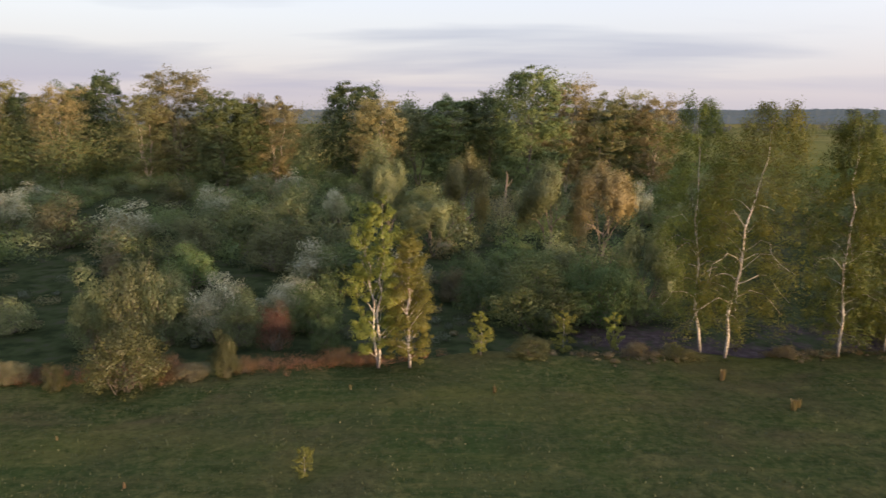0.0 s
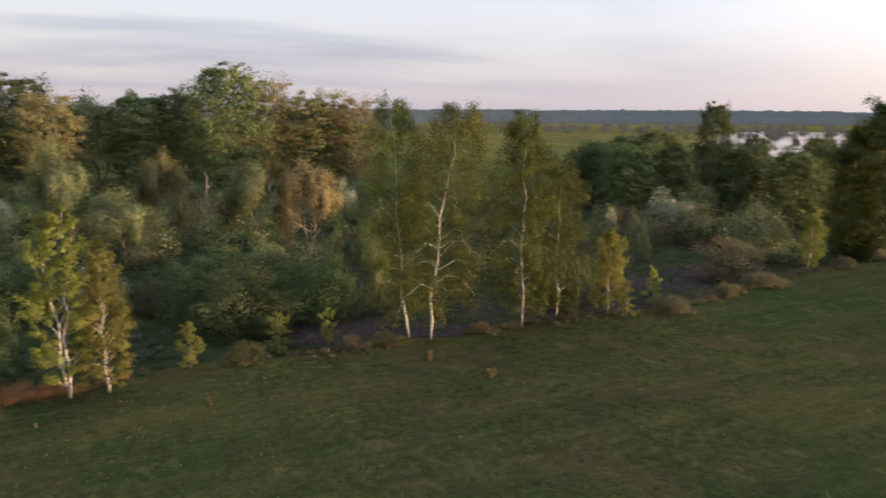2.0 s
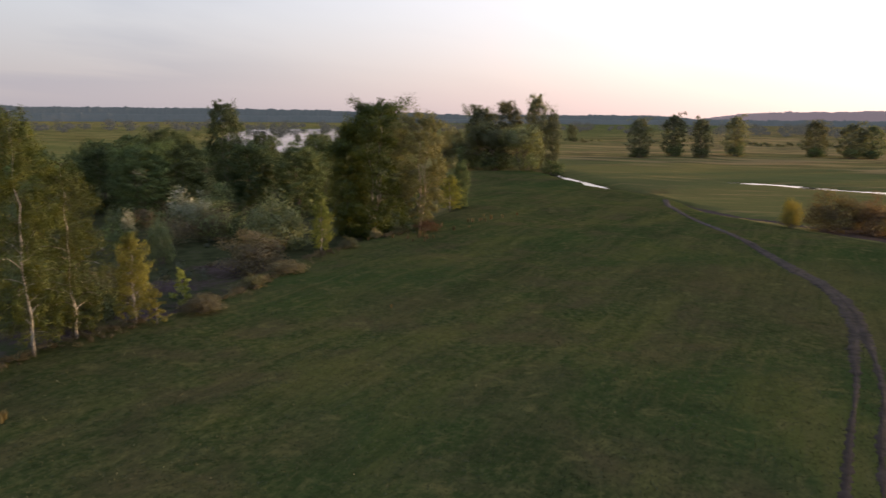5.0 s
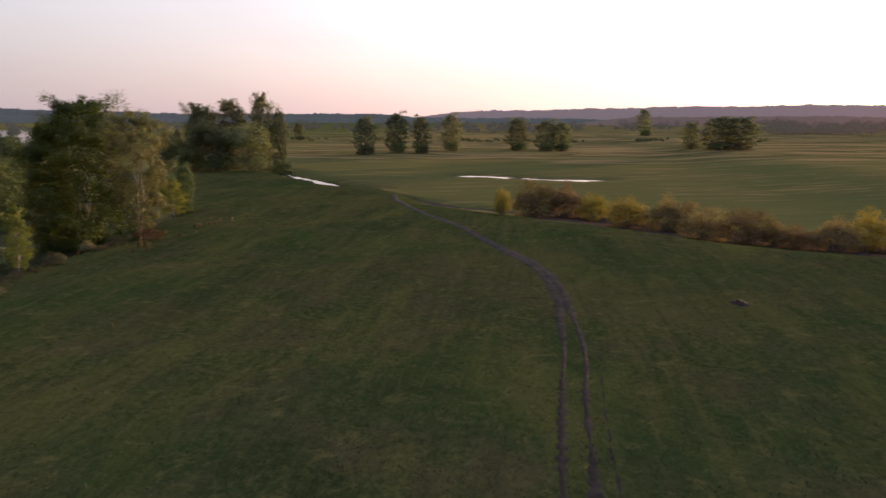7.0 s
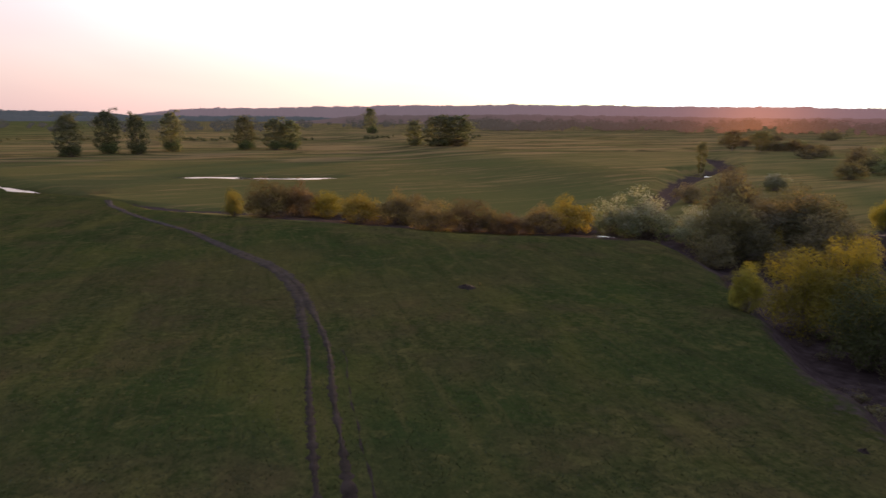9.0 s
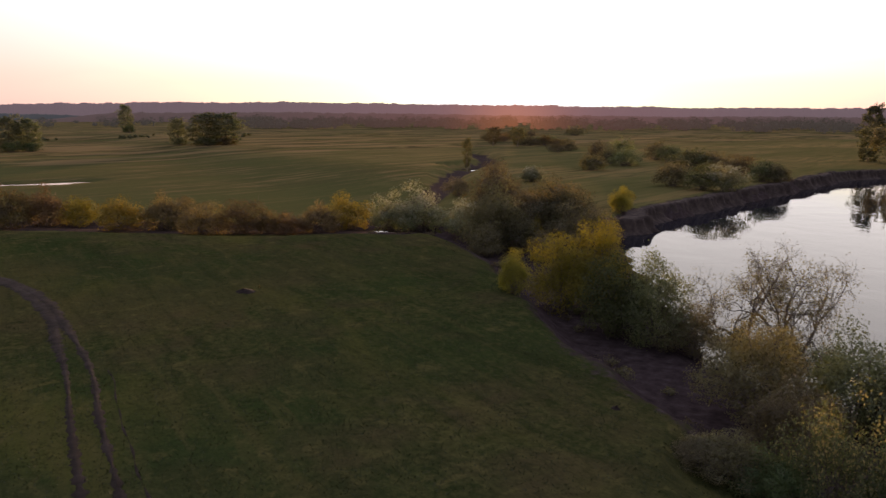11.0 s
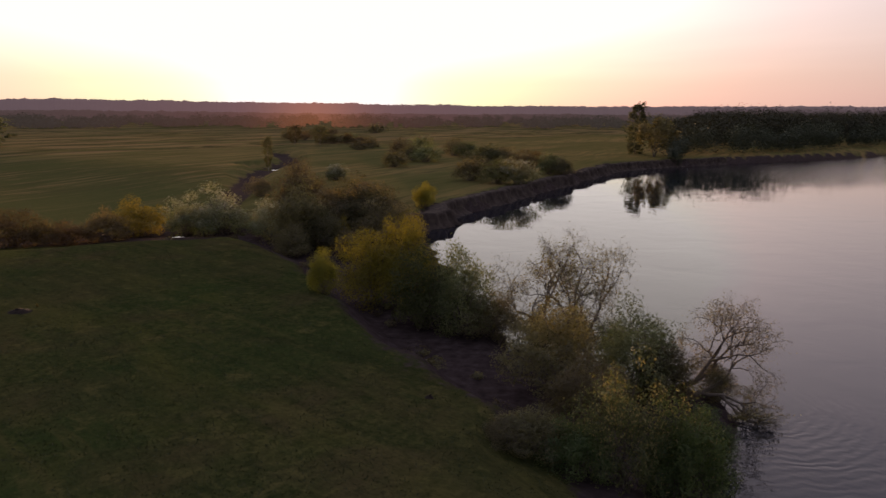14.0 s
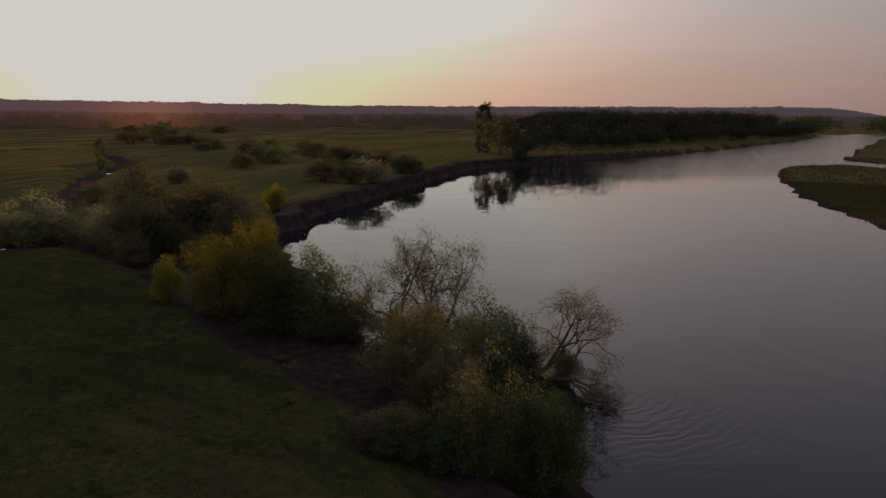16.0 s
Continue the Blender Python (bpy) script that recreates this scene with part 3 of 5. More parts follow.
def build_track():
    road = tagged(new("road"), "two muddy wheel ruts worn across the meadow", "dirt track", kind="structure")
    c, w, s = along(TRACK, 0.22)
    side = np.stack([w[:, 1], -w[:, 0]], 1)
    r = np.random.RandomState(3)
    z = s * 0
    worn = step(46, 62, s)                                     # further on the two ruts run together in bare mud
    thin = 1 - 0.3 * step(80, 110, s)
    for sign, seed in ((-1, 1), (1, 2)):
        half = (0.25 + 0.11 * waves(s, z, 7, seed) + 0.08 * waves(s, z, 2.1, seed + 9) + 0.34 * worn + 0.12 * waves(s, z, 11, seed + 3) * worn) * thin
        half = np.maximum(1.12 * half * (0.55 + 0.9 * r.rand(len(s))), 0.03)
        mid = (sign * (0.80 - 0.42 * worn) + 0.09 * waves(s, z, 19, seed + 5)) * thin
        strip("wheel_rut", c, side, [mid + u * half for u in (-1.0, -0.5, 0.0, 0.5, 1.0)], (-0.03, 0.035, 0.03, 0.035, -0.03), RUT_MAT, road)
    # a fainter third wheel mark beside them
    k = s < 45
    half = np.maximum(0.10 + 0.10 * waves(s, z, 3, 8), 0.01)[k]
    strip("wheel_rut", c[k], side[k], [1.9 + 0.15 * waves(s[k], z[k], 9, 4) + u * half for u in (-1.0, 0.0, 1.0)], (-0.03, 0.03, -0.03), RUT_MAT, road)


def build_bank():
    """The crumbling earth cliff on the far side of the river."""
    line = RIVER[-1:-8:-1]
    c, w, s = along(line, 0.55)
    side = np.stack([w[:, 1], -w[:, 0]], 1)
    if inside(RIVER, *(c[40] + side[40] * 3)) > 0:
        side = -side
    r = np.random.RandomState(6)
    z = s * 0
    cut = 1.7 * waves(s, z, 19, 51) + 0.9 * waves(s, z, 5, 52) + 0.35 * waves(s, z, 1.8, 53) + r.normal(size=len(s)) * 0.10
    rows = []
    for k, (out, up) in enumerate(((-1.6, -4.5), (-0.4, -3.95), (0.5, -3.5), (1.0, -2.9), (1.25, -2.2), (1.45, -1.5), (1.7, -1.0), (2.6, -0.92), (4.5, -1.25))):
        slump = 0.7 * waves(s, z + k, 9, 60) * (k in (1, 2, 3)) + 0.25 * waves(s, z, 2.2, 61 + k)
        q = c + side * (out + cut * (1 if 0 < k < 8 else 0.4) - np.maximum(slump, 0))[:, None]
        rows.append(np.column_stack([q, up + 0.10 * r.normal(size=len(s)) + 0.25 * waves(s, z, 12, 70) * (k > 3)]))
    v = np.stack(rows, 1)
    n, m = v.shape[:2]
    i, j = np.meshgrid(np.arange(n - 1), np.arange(m - 1), indexing="ij")
    f = np.stack([i * m + j, i * m + j + 1, (i + 1) * m + j + 1, (i + 1) * m + j], -1).reshape(-1, 4)
    tagged(new("river_bank", mesh_of("river_bank", v.reshape(-1, 3), f, BANK_MAT)), "steep crumbling bank of dark earth above the river", "river bank", kind="structure")


# ================= trees and bushes =================
def tubes(runs, sides):
    """Tapered tubes: runs of (points, first radius, last radius)."""
    vs, fs, base = [], [], 0
    for pts, r0, r1 in runs:
        pts = np.asarray(pts, float)
        n = len(pts)
        way = np.gradient(pts, axis=0)
        way /= np.linalg.norm(way, axis=1)[:, None] + 1e-9
        ref = np.where(np.abs(way[:, 2:3]) > 0.9, np.array([[1.0, 0, 0]]), np.array([[0, 0, 1.0]]))
        a = np.cross(way, ref)
        a /= np.linalg.norm(a, axis=1)[:, None] + 1e-9
        b = np.cross(way, a)
        r = np.linspace(r0, r1, n)[:, None, None]
        t = np.linspace(0, 2 * np.pi, sides, endpoint=False)
        ring = pts[:, None] + r * (np.cos(t)[None, :, None] * a[:, None] + np.sin(t)[None, :, None] * b[:, None])
        vs.append(ring.reshape(-1, 3))
        i, j = np.meshgrid(np.arange(n - 1), np.arange(sides), indexing="ij")
        k = (j + 1) % sides
        fs.append(np.stack([i * sides + j, i * sides + k, (i + 1) * sides + k, (i + 1) * sides + j], -1).reshape(-1, 4) + base)
        base += n * sides
    return np.vstack(vs), np.vstack(fs)


def leaves(rng, where, size, out, jitter=0.4, slim=0.75):
    """A small pointed leaf or spray at every place, turned more or less outwards."""
    n = len(where)
    w = out / (np.linalg.norm(out, axis=1)[:, None] + 1e-9) + rng.normal(size=(n, 3)) * jitter
    w /= np.linalg.norm(w, axis=1)[:, None] + 1e-9
    u = np.cross(w, rng.normal(size=(n, 3)))
    u /= np.linalg.norm(u, axis=1)[:, None] + 1e-9
    v = np.cross(w, u)
    s = (size * rng.uniform(0.65, 1.35, n))[:, None]
    a, b = u * s * 0.5, v * s * 0.5 * slim
    q = np.stack([where - a - b, where - a * rng.uniform(0.4, 1.0, (n, 1)) + b, where + a], 1)
    soft = out / (np.linalg.norm(out, axis=1)[:, None] + 1e-9) + w * 0.08
    soft /= np.linalg.norm(soft, axis=1)[:, None] + 1e-9
    return q.reshape(-1, 3), np.arange(n * 3).reshape(-1, 3)[:, ::-1], np.repeat(soft, 3, 0)


def crook(rng, a, b, n, bow, wander):
    """A crooked line from a to b, bowed upwards (or drooping, below zero)."""
    a, b = np.asarray(a, float), np.asarray(b, float)
    t = np.linspace(0, 1, n)[:, None]
    p = a + (b - a) * t
    p[:, 2] += bow * np.sin(np.pi * t[:, 0])
    p[1:-1] += rng.normal(size=(n - 2, 3)) * wander
    return p


PROFILE = {
    "birch": lambda s: np.interp(s, (0, 0.12, 0.35, 0.6, 0.85, 1.0), (0.62, 0.90, 1.0, 0.92, 0.72, 0.34)),
    "slim": lambda s: np.interp(s, (0, 0.15, 0.4, 0.7, 1.0), (0.75, 1.0, 0.95, 0.65, 0.16)),
    "poplar": lambda s: np.interp(s, (0, 0.25, 0.6, 0.85, 1.0), (0.42, 0.75, 1.0, 0.88, 0.45)),
    "oval": lambda s: np.interp(s, (0, 0.2, 0.5, 0.8, 1.0), (0.50, 0.85, 1.0, 0.80, 0.30)),
    "willow": lambda s: np.interp(s, (0, 0.3, 0.6, 0.85, 1.0), (0.62, 0.96, 1.0, 0.85, 0.42)),
}


def tree_meshes(seed, tall, wide, shape, leaf, bark, first=0.2, limbs=36, twigs=6, per=22, size=0.3, lift=0.5, droop=0.0, lean=(0, 0), spread=0.42,
                thick=0.011, stems=1, fork=0.0, puff=0.26, bare=True, hollow=0.2, light=0.0, shell=0, limb_r=0.42, bow=1.0):
    """The trunk with its limbs, and the crown, of a tree that stands at the origin."""
    rng = np.random.RandomState(seed)
    wood, fine, spots, outs = [], [], [], []
    for stem in range(stems):
        turn = rng.uniform(0, 6.28)
        reach = fork * (0.6 + 0.5 * rng.rand()) if stems > 1 else 0.0
        h = tall * (1.0 if stem == 0 else rng.uniform(0.72, 0.97))
        tip = np.array([lean[0] + reach * math.cos(turn), lean[1] + reach * math.sin(turn), h])
        trunk = crook(rng, (0, 0, -0.3), tip, 12, 0, tall * 0.008)
        up = np.linspace(0, 1, 12)
        trunk[:, :2] += np.outer(up ** bow - up, lean)           # a lean that starts low or high on the stem
        r0 = tall * thick * (1.0 if stems == 1 else 0.75)
        wood.append((trunk, r0, r0 * 0.08))
        count = max(6, limbs // stems)
        for i in range(count):
            s = first + (1 - first) * ((i + rng.rand()) / count) ** 0.9
            u = (s - first) / (1 - first)
            k = s * 11
            j = min(int(k), 10)
            root = trunk[j] + (trunk[j + 1] - trunk[j]) * (k - j)
            az = i * 2.4 + rng.uniform(-0.5, 0.5) + turn
            far = wide * 0.5 * PROFILE[shape](u) * rng.uniform(0.55, 1.12)
            rise = far * (lift * (0.3 + 0.9 * u) * rng.uniform(0.5, 1.4)) + 0.15
            end = root + np.array([math.cos(az) * far, math.sin(az) * far, min(rise, tall * 1.02 - root[2])])
            if droop:
                end[2] -= droop * far * rng.uniform(0.3, 1.0)
            limb = crook(rng, root, end, 6, far * 0.12 + (droop * far * 0.35), far * 0.03)
            rl = max(r0 * (1 - s) * limb_r, 0.010 * tall / 16)
            wood.append((limb, rl, rl * 0.2))
            for _ in range(twigs):
                q = rng.uniform(hollow, 1.0) ** 0.8
                k2 = q * 5
                j2 = min(int(k2), 4)
                a = limb[j2] + (limb[j2 + 1] - limb[j2]) * (k2 - j2)
                d = rng.normal(size=3)
                d /= np.linalg.norm(d)
                out = limb[-1] - limb[0]
                d = d * 0.8 + out / (np.linalg.norm(out) + 1e-6) * 0.5 + np.array([0, 0, -droop * 0.9 + 0.12])
                b = a + d * far * spread * rng.uniform(0.5, 1.1)
                b[2] = max(b[2], 0.25)
                twig = crook(rng, a, b, 3, 0, far * 0.02)
                fine.append((twig, max(rl * 0.3, 0.008), 0.004))
                # a small billow of leaves round the twig's end, hanging where the tree droops
                m = rng.poisson(per * min(1.0, 0.10 + (far / (wide * 0.40)) ** 1.2))
                ball = max(far * spread * puff * 1.9, 0.034 * wide) * rng.uniform(0.7, 1.3)
                g = rng.normal(size=(m, 3))
                g /= np.linalg.norm(g, axis=1)[:, None] + 1e-9
                g *= rng.uniform(0.12, 1.0, (m, 1)) ** 0.55 * ball * np.array([1, 1, 0.72 + 1.3 * droop])
                along_twig = rng.uniform(0.45, 1.0, (m, 1))
                spots.append(a + (b - a) * along_twig + g - np.array([0, 0, droop * ball]))
                axis = np.array([root[0], root[1], min(root[2], tall * 0.75)])
                outs.append(g * 1.8 + (b - axis) * 0.10)
    # outer sprays that close the crown's outline
    for i in range(shell):
        u = 1 - (1 - rng.rand()) ** 1.25
        az = i * 2.4 + rng.uniform(-0.5, 0.5)
        bulge = 1 + 0.16 * math.sin(az * 3 + u * 7 + seed) + 0.12 * math.sin(az * 2 - u * 11)
        far = wide * 0.5 * PROFILE[shape](u) * bulge * rng.uniform(0.62, 0.97)
        high = tall * (first + (1 - first) * u * 0.97)
        c = np.array([math.cos(az) * far + lean[0] * u ** bow, math.sin(az) * far + lean[1] * u ** bow, high])
        ball = wide * rng.uniform(0.05, 0.10)
        m = rng.poisson(per * 1.3)
        g = rng.normal(size=(m, 3))
        g /= np.linalg.norm(g, axis=1)[:, None] + 1e-9
        g *= rng.uniform(0.12, 1.0, (m, 1)) ** 0.5 * ball * np.array([1, 1, 0.8 + 1.5 * droop])
        spots.append(c + g - np.array([0, 0, droop * ball]))
        outs.append(g * 1.8 + np.array([math.cos(az), math.sin(az), 0.4 + u]) * ball * 0.35)
    edge = tall * 0.0021 * (1 - light)                        # limbs thinner than this are dark
    slight = [w for w in wood if w[1] < edge]
    wood = [w for w in wood if w[1] >= edge]
    v1, f1 = tubes(wood, 7 if bare else 4)
    v2, f2 = tubes(slight + fine if bare else slight + fine[:6], 3)
    spots = np.vstack(spots)
    broad = np.percentile(np.hypot(spots[:, 0] - lean[0] * spots[:, 2] / tall, spots[:, 1] - lean[1] * spots[:, 2] / tall), 96)
    fit = np.array([min(wide * 0.5 / broad, 1.5), min(wide * 0.5 / broad, 1.5), tall / np.percentile(spots[:, 2], 99.9)])
    spots[:, 2] = np.maximum(spots[:, 2], 0.15)
    lv, lf, ln = leaves(rng, spots * fit, size, np.vstack(outs))
    wood_mesh = mesh_of("trunk", np.vstack([v1, v2]) * fit, np.vstack([f1, f2 + len(v1)]), bark, True)
    wood_mesh.materials.append(TWIG_MAT)                      # thin twigs are dark
    wood_mesh.polygons.foreach_set("material_index", np.repeat(np.array([0, 1], np.int32), [len(f1), len(f2)]))
    return ("trunk", wood_mesh), ("crown", mesh_of("crown", lv, lf, leaf, True, ln))


def crooked_meshes(seed, tall, wide, leaf, bark, levels=6, wander=0.75, per=14, size=0.12, hang=0.15, thick=0.022, lean=(0, 0), puff=0.5, stems=1, grow_up=0.16):
    """A gnarled tree that forks again and again."""
    rng = np.random.RandomState(seed)
    wood, fine, spots, outs = [], [], [], []

    def grow(p, way, length, r, level):
        d = rng.normal(size=3) * 0.22
        mid = p + way * length * 0.5 + d * length * 0.35
        end = p + way * length + d * length * 0.2
        (wood if level > 2 else fine).append((np.array([p, (p + mid) / 2 + rng.normal(size=3) * length * 0.02, mid, end]), r, r * 0.68))
        if level <= 2:
            m = rng.poisson(per)
            t = rng.uniform(0, 1.1, (m, 1))
            g = rng.normal(size=(m, 3)) * length * puff
            spots.append(p + (end - p) * t + g - np.array([0, 0, 1]) * rng.uniform(0, hang, (m, 1)) * length)
            outs.append(g + (p - np.array([0, 0, tall * 0.5])) * 0.12)
        if level == 0:
            return
        for k in range(3 if rng.rand() < 0.45 else 2):
            turn = rng.normal(size=3)
            nw = way * 0.75 + turn / np.linalg.norm(turn) * wander * rng.uniform(0.6, 1.1) + np.array([0, 0, grow_up if level > 2 else grow_up - hang])
            grow(end if k else p + (end - p) * rng.uniform(0.75, 1.0), nw / np.linalg.norm(nw), length * rng.uniform(0.68, 0.88), r * 0.62, level - 1)
    for k in range(stems):
        a = 6.28 * k / stems + rng.uniform(-0.5, 0.5)
        way = np.array([lean[0] + (0.45 * math.cos(a) if stems > 1 else 0), lean[1] + (0.45 * math.sin(a) if stems > 1 else 0), 1.0])
        grow(np.array([0, 0, -0.3]), way / np.linalg.norm(way), tall * 0.26, tall * thick, levels)
    v1, f1 = tubes(wood, 6)
    v2, f2 = tubes(fine, 3)
    spots = np.vstack(spots)
    high, broad = np.percentile(spots[:, 2], 99.5), np.percentile(np.hypot(spots[:, 0] - spots[:, 0].mean(), spots[:, 1] - spots[:, 1].mean()), 97)
    fit = np.array([wide * 0.5 / broad, wide * 0.5 / broad, tall / high])
    spots = spots * fit
    spots[:, 2] = np.maximum(spots[:, 2], 0.1)
    lv, lf, ln = leaves(rng, spots, size, np.vstack(outs))
    wv = np.vstack([v1, v2]) * fit
    wv[:, 2] = np.maximum(wv[:, 2], -0.4)
    return ("trunk", mesh_of("trunk", wv, np.vstack([f1, f2 + len(v1)]), bark, True)), ("crown", mesh_of("crown", lv, lf, leaf, True, ln))


def bush_meshes(seed, tall, wide, leaf, bark, clumps=46, per=60, size=0.2, inner=0.42, ball=0.13):
    """Stems from one root and a dome of billowing leafy sprays."""
    rng = np.random.RandomState(seed)
    wood, spots, outs = [], [], []
    for i in range(clumps):
        az, el = i * 2.4 + rng.uniform(-0.4, 0.4), math.asin(((i + rng.rand()) / clumps) ** 0.8)
        rad = rng.uniform(inner, 1.0) ** 0.6 * (0.86 + 0.12 * math.sin(az * 2 + seed) + 0.10 * math.sin(az * 3 + el * 4 + seed * 2))
        c = np.array([math.cos(az) * math.cos(el) * wide * 0.42 * rad, math.sin(az) * math.cos(el) * wide * 0.42 * rad, tall * rad * (0.16 + 0.74 * math.sin(el))])
        foot = rng.normal(size=3) * (0.06 * wide, 0.06 * wide, 0)
        foot[2] = -0.15
        stem = crook(rng, foot, c, 4, tall * 0.05, wide * 0.012)
        r0 = 0.02 + 0.006 * tall * rng.rand()
        if i % 2 == 0:
            wood.append((stem, r0, 0.006))
        k = rng.uniform(0.6, 1.4)
        m = rng.poisson(per * k * k)
        g = rng.normal(size=(m, 3))
        g /= np.linalg.norm(g, axis=1)[:, None]
        g *= rng.uniform(0.15, 1.0, (m, 1)) ** 0.4 * k * (wide * ball, wide * ball, tall * ball * 0.9)
        shoot = rng.rand(m, 1) < 0.025
        spots.append(c + g + np.where(shoot, (c - foot) * rng.uniform(0, 0.10, (m, 1)), 0))
        outs.append(g * 2.0 + (c - foot) * np.array([0.08, 0.08, 0.14]))
        d = c + (c - foot) * 0.12 + rng.normal(size=3) * wide * 0.04
        if i % 2:
            wood.append((np.array([stem[2], (stem[2] + d) / 2 + rng.normal(size=3) * 0.03, d]), r0 * 0.4, 0.004))
    spots = np.vstack(spots)
    spots[:, 2] = np.abs(spots[:, 2] - 0.05) + 0.05
    broad = np.percentile(np.hypot(spots[:, 0], spots[:, 1]), 94)
    fit = np.array([wide * 0.5 / broad, wide * 0.5 / broad, tall / np.percentile(spots[:, 2], 98.5)])
    lv, lf, ln = leaves(rng, spots * fit, size, np.vstack(outs))
    wv, wf = tubes(wood, 3)
    wv = wv * fit
    return ("branchwork", mesh_of("branchwork", wv, wf, bark, True)), ("foliage", mesh_of("foliage", lv, lf, leaf, True, ln))


KITS = {}


def kit(name, label, category, maker, variants, seed, tall, wide, coarse=(0.26, 1.85), **how):
    """A kind of plant in several grown forms, from fine ones to coarse ones for far off, grown when first wanted."""
    tiers = [how]
    for less, more in ((1.0, 1.0), (0.45, 1.38), (0.14, 2.3)):
        far = dict(how, per=how["per"] * coarse[0] * less, size=how["size"] * coarse[1] * more)
        if maker is tree_meshes:
            far["bare"] = False
        tiers.append(far)
    KITS[name] = (label, category, tall, wide, maker, seed, variants, tiers, {})


COUNT = [0]


def plant(name, x, y, tall, wide, turn=None, label="", group="", sink=0.05, form=None, fine=False):
    """One tree or bush standing on the ground at x, y."""
    base_label, category, t0, w0, maker, seed, variants, hows, grown = KITS[name]
    COUNT[0] += 1
    rng = random.Random(COUNT[0] * 17 + int(x * 7) + int(y * 3))
    key = (form if form is not None else rng.randrange(variants), 0 if fine else sum(math.hypot(x, y) > r for r in (74, 170, 330)))
    if key not in grown:
        grown[key] = maker(seed + key[0], t0, w0, **hows[key[1]])
    ob = tagged(new(category.replace(" ", "_")), label or base_label, category, group)
    ob.location = (x, y, float(land(x, y)) - sink)
    ob.rotation_euler = (0, 0, rng.uniform(0, 6.28) if turn is None else turn)
    ob.scale = (wide / w0, wide / w0, tall / t0)
    for piece, me in grown[key]:
        part(piece, me, ob)
    return ob


kit("birch", "slender birch with white bark and fresh yellow-green leaves", "birch tree", tree_meshes, 3, 10, 19, 7.0, shape="birch", leaf=LEAF["birch"],
    bark=BIRCH_BARK, first=0.09, limbs=44, twigs=9, per=84, size=0.118, coarse=(0.5, 1.4), lift=0.55, droop=0.45, thick=0.0070, spread=0.46, puff=0.28, hollow=0.14, light=0.45, shell=190, limb_r=0.32)
kit("slim_birch", "young birch with white bark and bright leaves", "birch tree", tree_meshes, 2, 20, 12, 3.6, shape="slim", leaf=LEAF["spring"],
    bark=BIRCH_BARK, first=0.08, limbs=74, twigs=6, per=80, size=0.092, coarse=(0.5, 1.4), lift=1.7, thick=0.0105, spread=0.5, puff=0.36, hollow=0.30, light=0.7, shell=170, limb_r=0.30)
kit("forked_birch", "young birch with a forked white trunk and thin bright leaves", "birch tree", tree_meshes, 1, 25, 12, 3.6, shape="slim", leaf=LEAF["spring"],
    bark=BIRCH_BARK, first=0.10, limbs=44, twigs=7, per=80, size=0.092, lift=2.2, thick=0.0115, spread=0.5, puff=0.30, hollow=0.55, light=0.8, shell=115, limb_r=0.30, stems=2, fork=0.8)
kit("sapling", "small birch sapling with bright yellow-green leaves", "birch sapling", tree_meshes, 2, 30, 3.6, 1.7, shape="slim", leaf=LEAF["spring"],
    bark=BIRCH_BARK, first=0.06, limbs=22, twigs=5, per=60, size=0.075, lift=1.2, thick=0.010, spread=0.6, puff=0.3)
kit("poplar", "tall poplar with olive young leaves lit gold by the sun", "poplar tree", tree_meshes, 3, 40, 22, 10, shape="poplar", leaf=LEAF["gold"],
    bark=PALE_BARK, first=0.10, coarse=(1.35, 0.84), limbs=54, twigs=6, per=80, size=0.20, lift=1.0, stems=3, fork=2.2, thick=0.012, spread=0.46, puff=0.36, hollow=0.38, light=0.3, shell=200)
kit("dark_tree", "broad tree in dense dark green leaf", "tree", tree_meshes, 3, 50, 20, 10, shape="willow", leaf=LEAF["green"],
    bark=BARK, first=0.0, coarse=(1.3, 0.84), limbs=54, twigs=6, per=85, size=0.21, lift=0.8, stems=3, fork=2.2, thick=0.011, spread=0.46, puff=0.36, shell=300)
kit("plain_tree", "broad leafy tree standing alone in the hay land", "tree", tree_meshes, 3, 55, 20, 10, shape="oval", leaf=LEAF["far"],
    bark=BARK, first=0.0, coarse=(0.9, 1.1), limbs=54, twigs=6, per=85, size=0.21, lift=0.8, stems=2, fork=1.6, thick=0.012, spread=0.46, puff=0.36, shell=260)
kit("leaning_birch", "tall leaning birch with white bark and hanging branches", "birch tree", tree_meshes, 2, 12, 19, 9.0, shape="birch", leaf=LEAF["birch"],
    bark=BIRCH_BARK, first=0.16, limbs=42, twigs=9, per=82, size=0.118, lift=0.5, droop=0.55, thick=0.0078, spread=0.44, puff=0.32, lean=(2.5, -0.9), bow=1.7, hollow=0.24, light=0.45, shell=165, limb_r=0.38)
kit("swept_birch", "tall birch with white bark, its foot swept to one side", "birch tree", tree_meshes, 1, 13, 19, 8.0, shape="birch", leaf=LEAF["birch"],
    bark=BIRCH_BARK, first=0.16, limbs=42, twigs=9, per=80, size=0.118, lift=0.5, droop=0.5, thick=0.0078, spread=0.45, puff=0.28, lean=(-1.5, 0.5), bow=0.55, hollow=0.24, light=0.45, shell=165, limb_r=0.36)
kit("birch_grove", "several birches grown together, in full yellow-green leaf to the ground", "birch tree", tree_meshes, 2, 15, 20, 10.0, coarse=(0.5, 1.4), shape="birch",
    leaf=LEAF["birch"], bark=BIRCH_BARK, first=0.02, limbs=60, twigs=6, per=95, size=0.18, lift=0.7, droop=0.3, thick=0.009, spread=0.46, puff=0.32, stems=3, fork=1.2, shell=380)
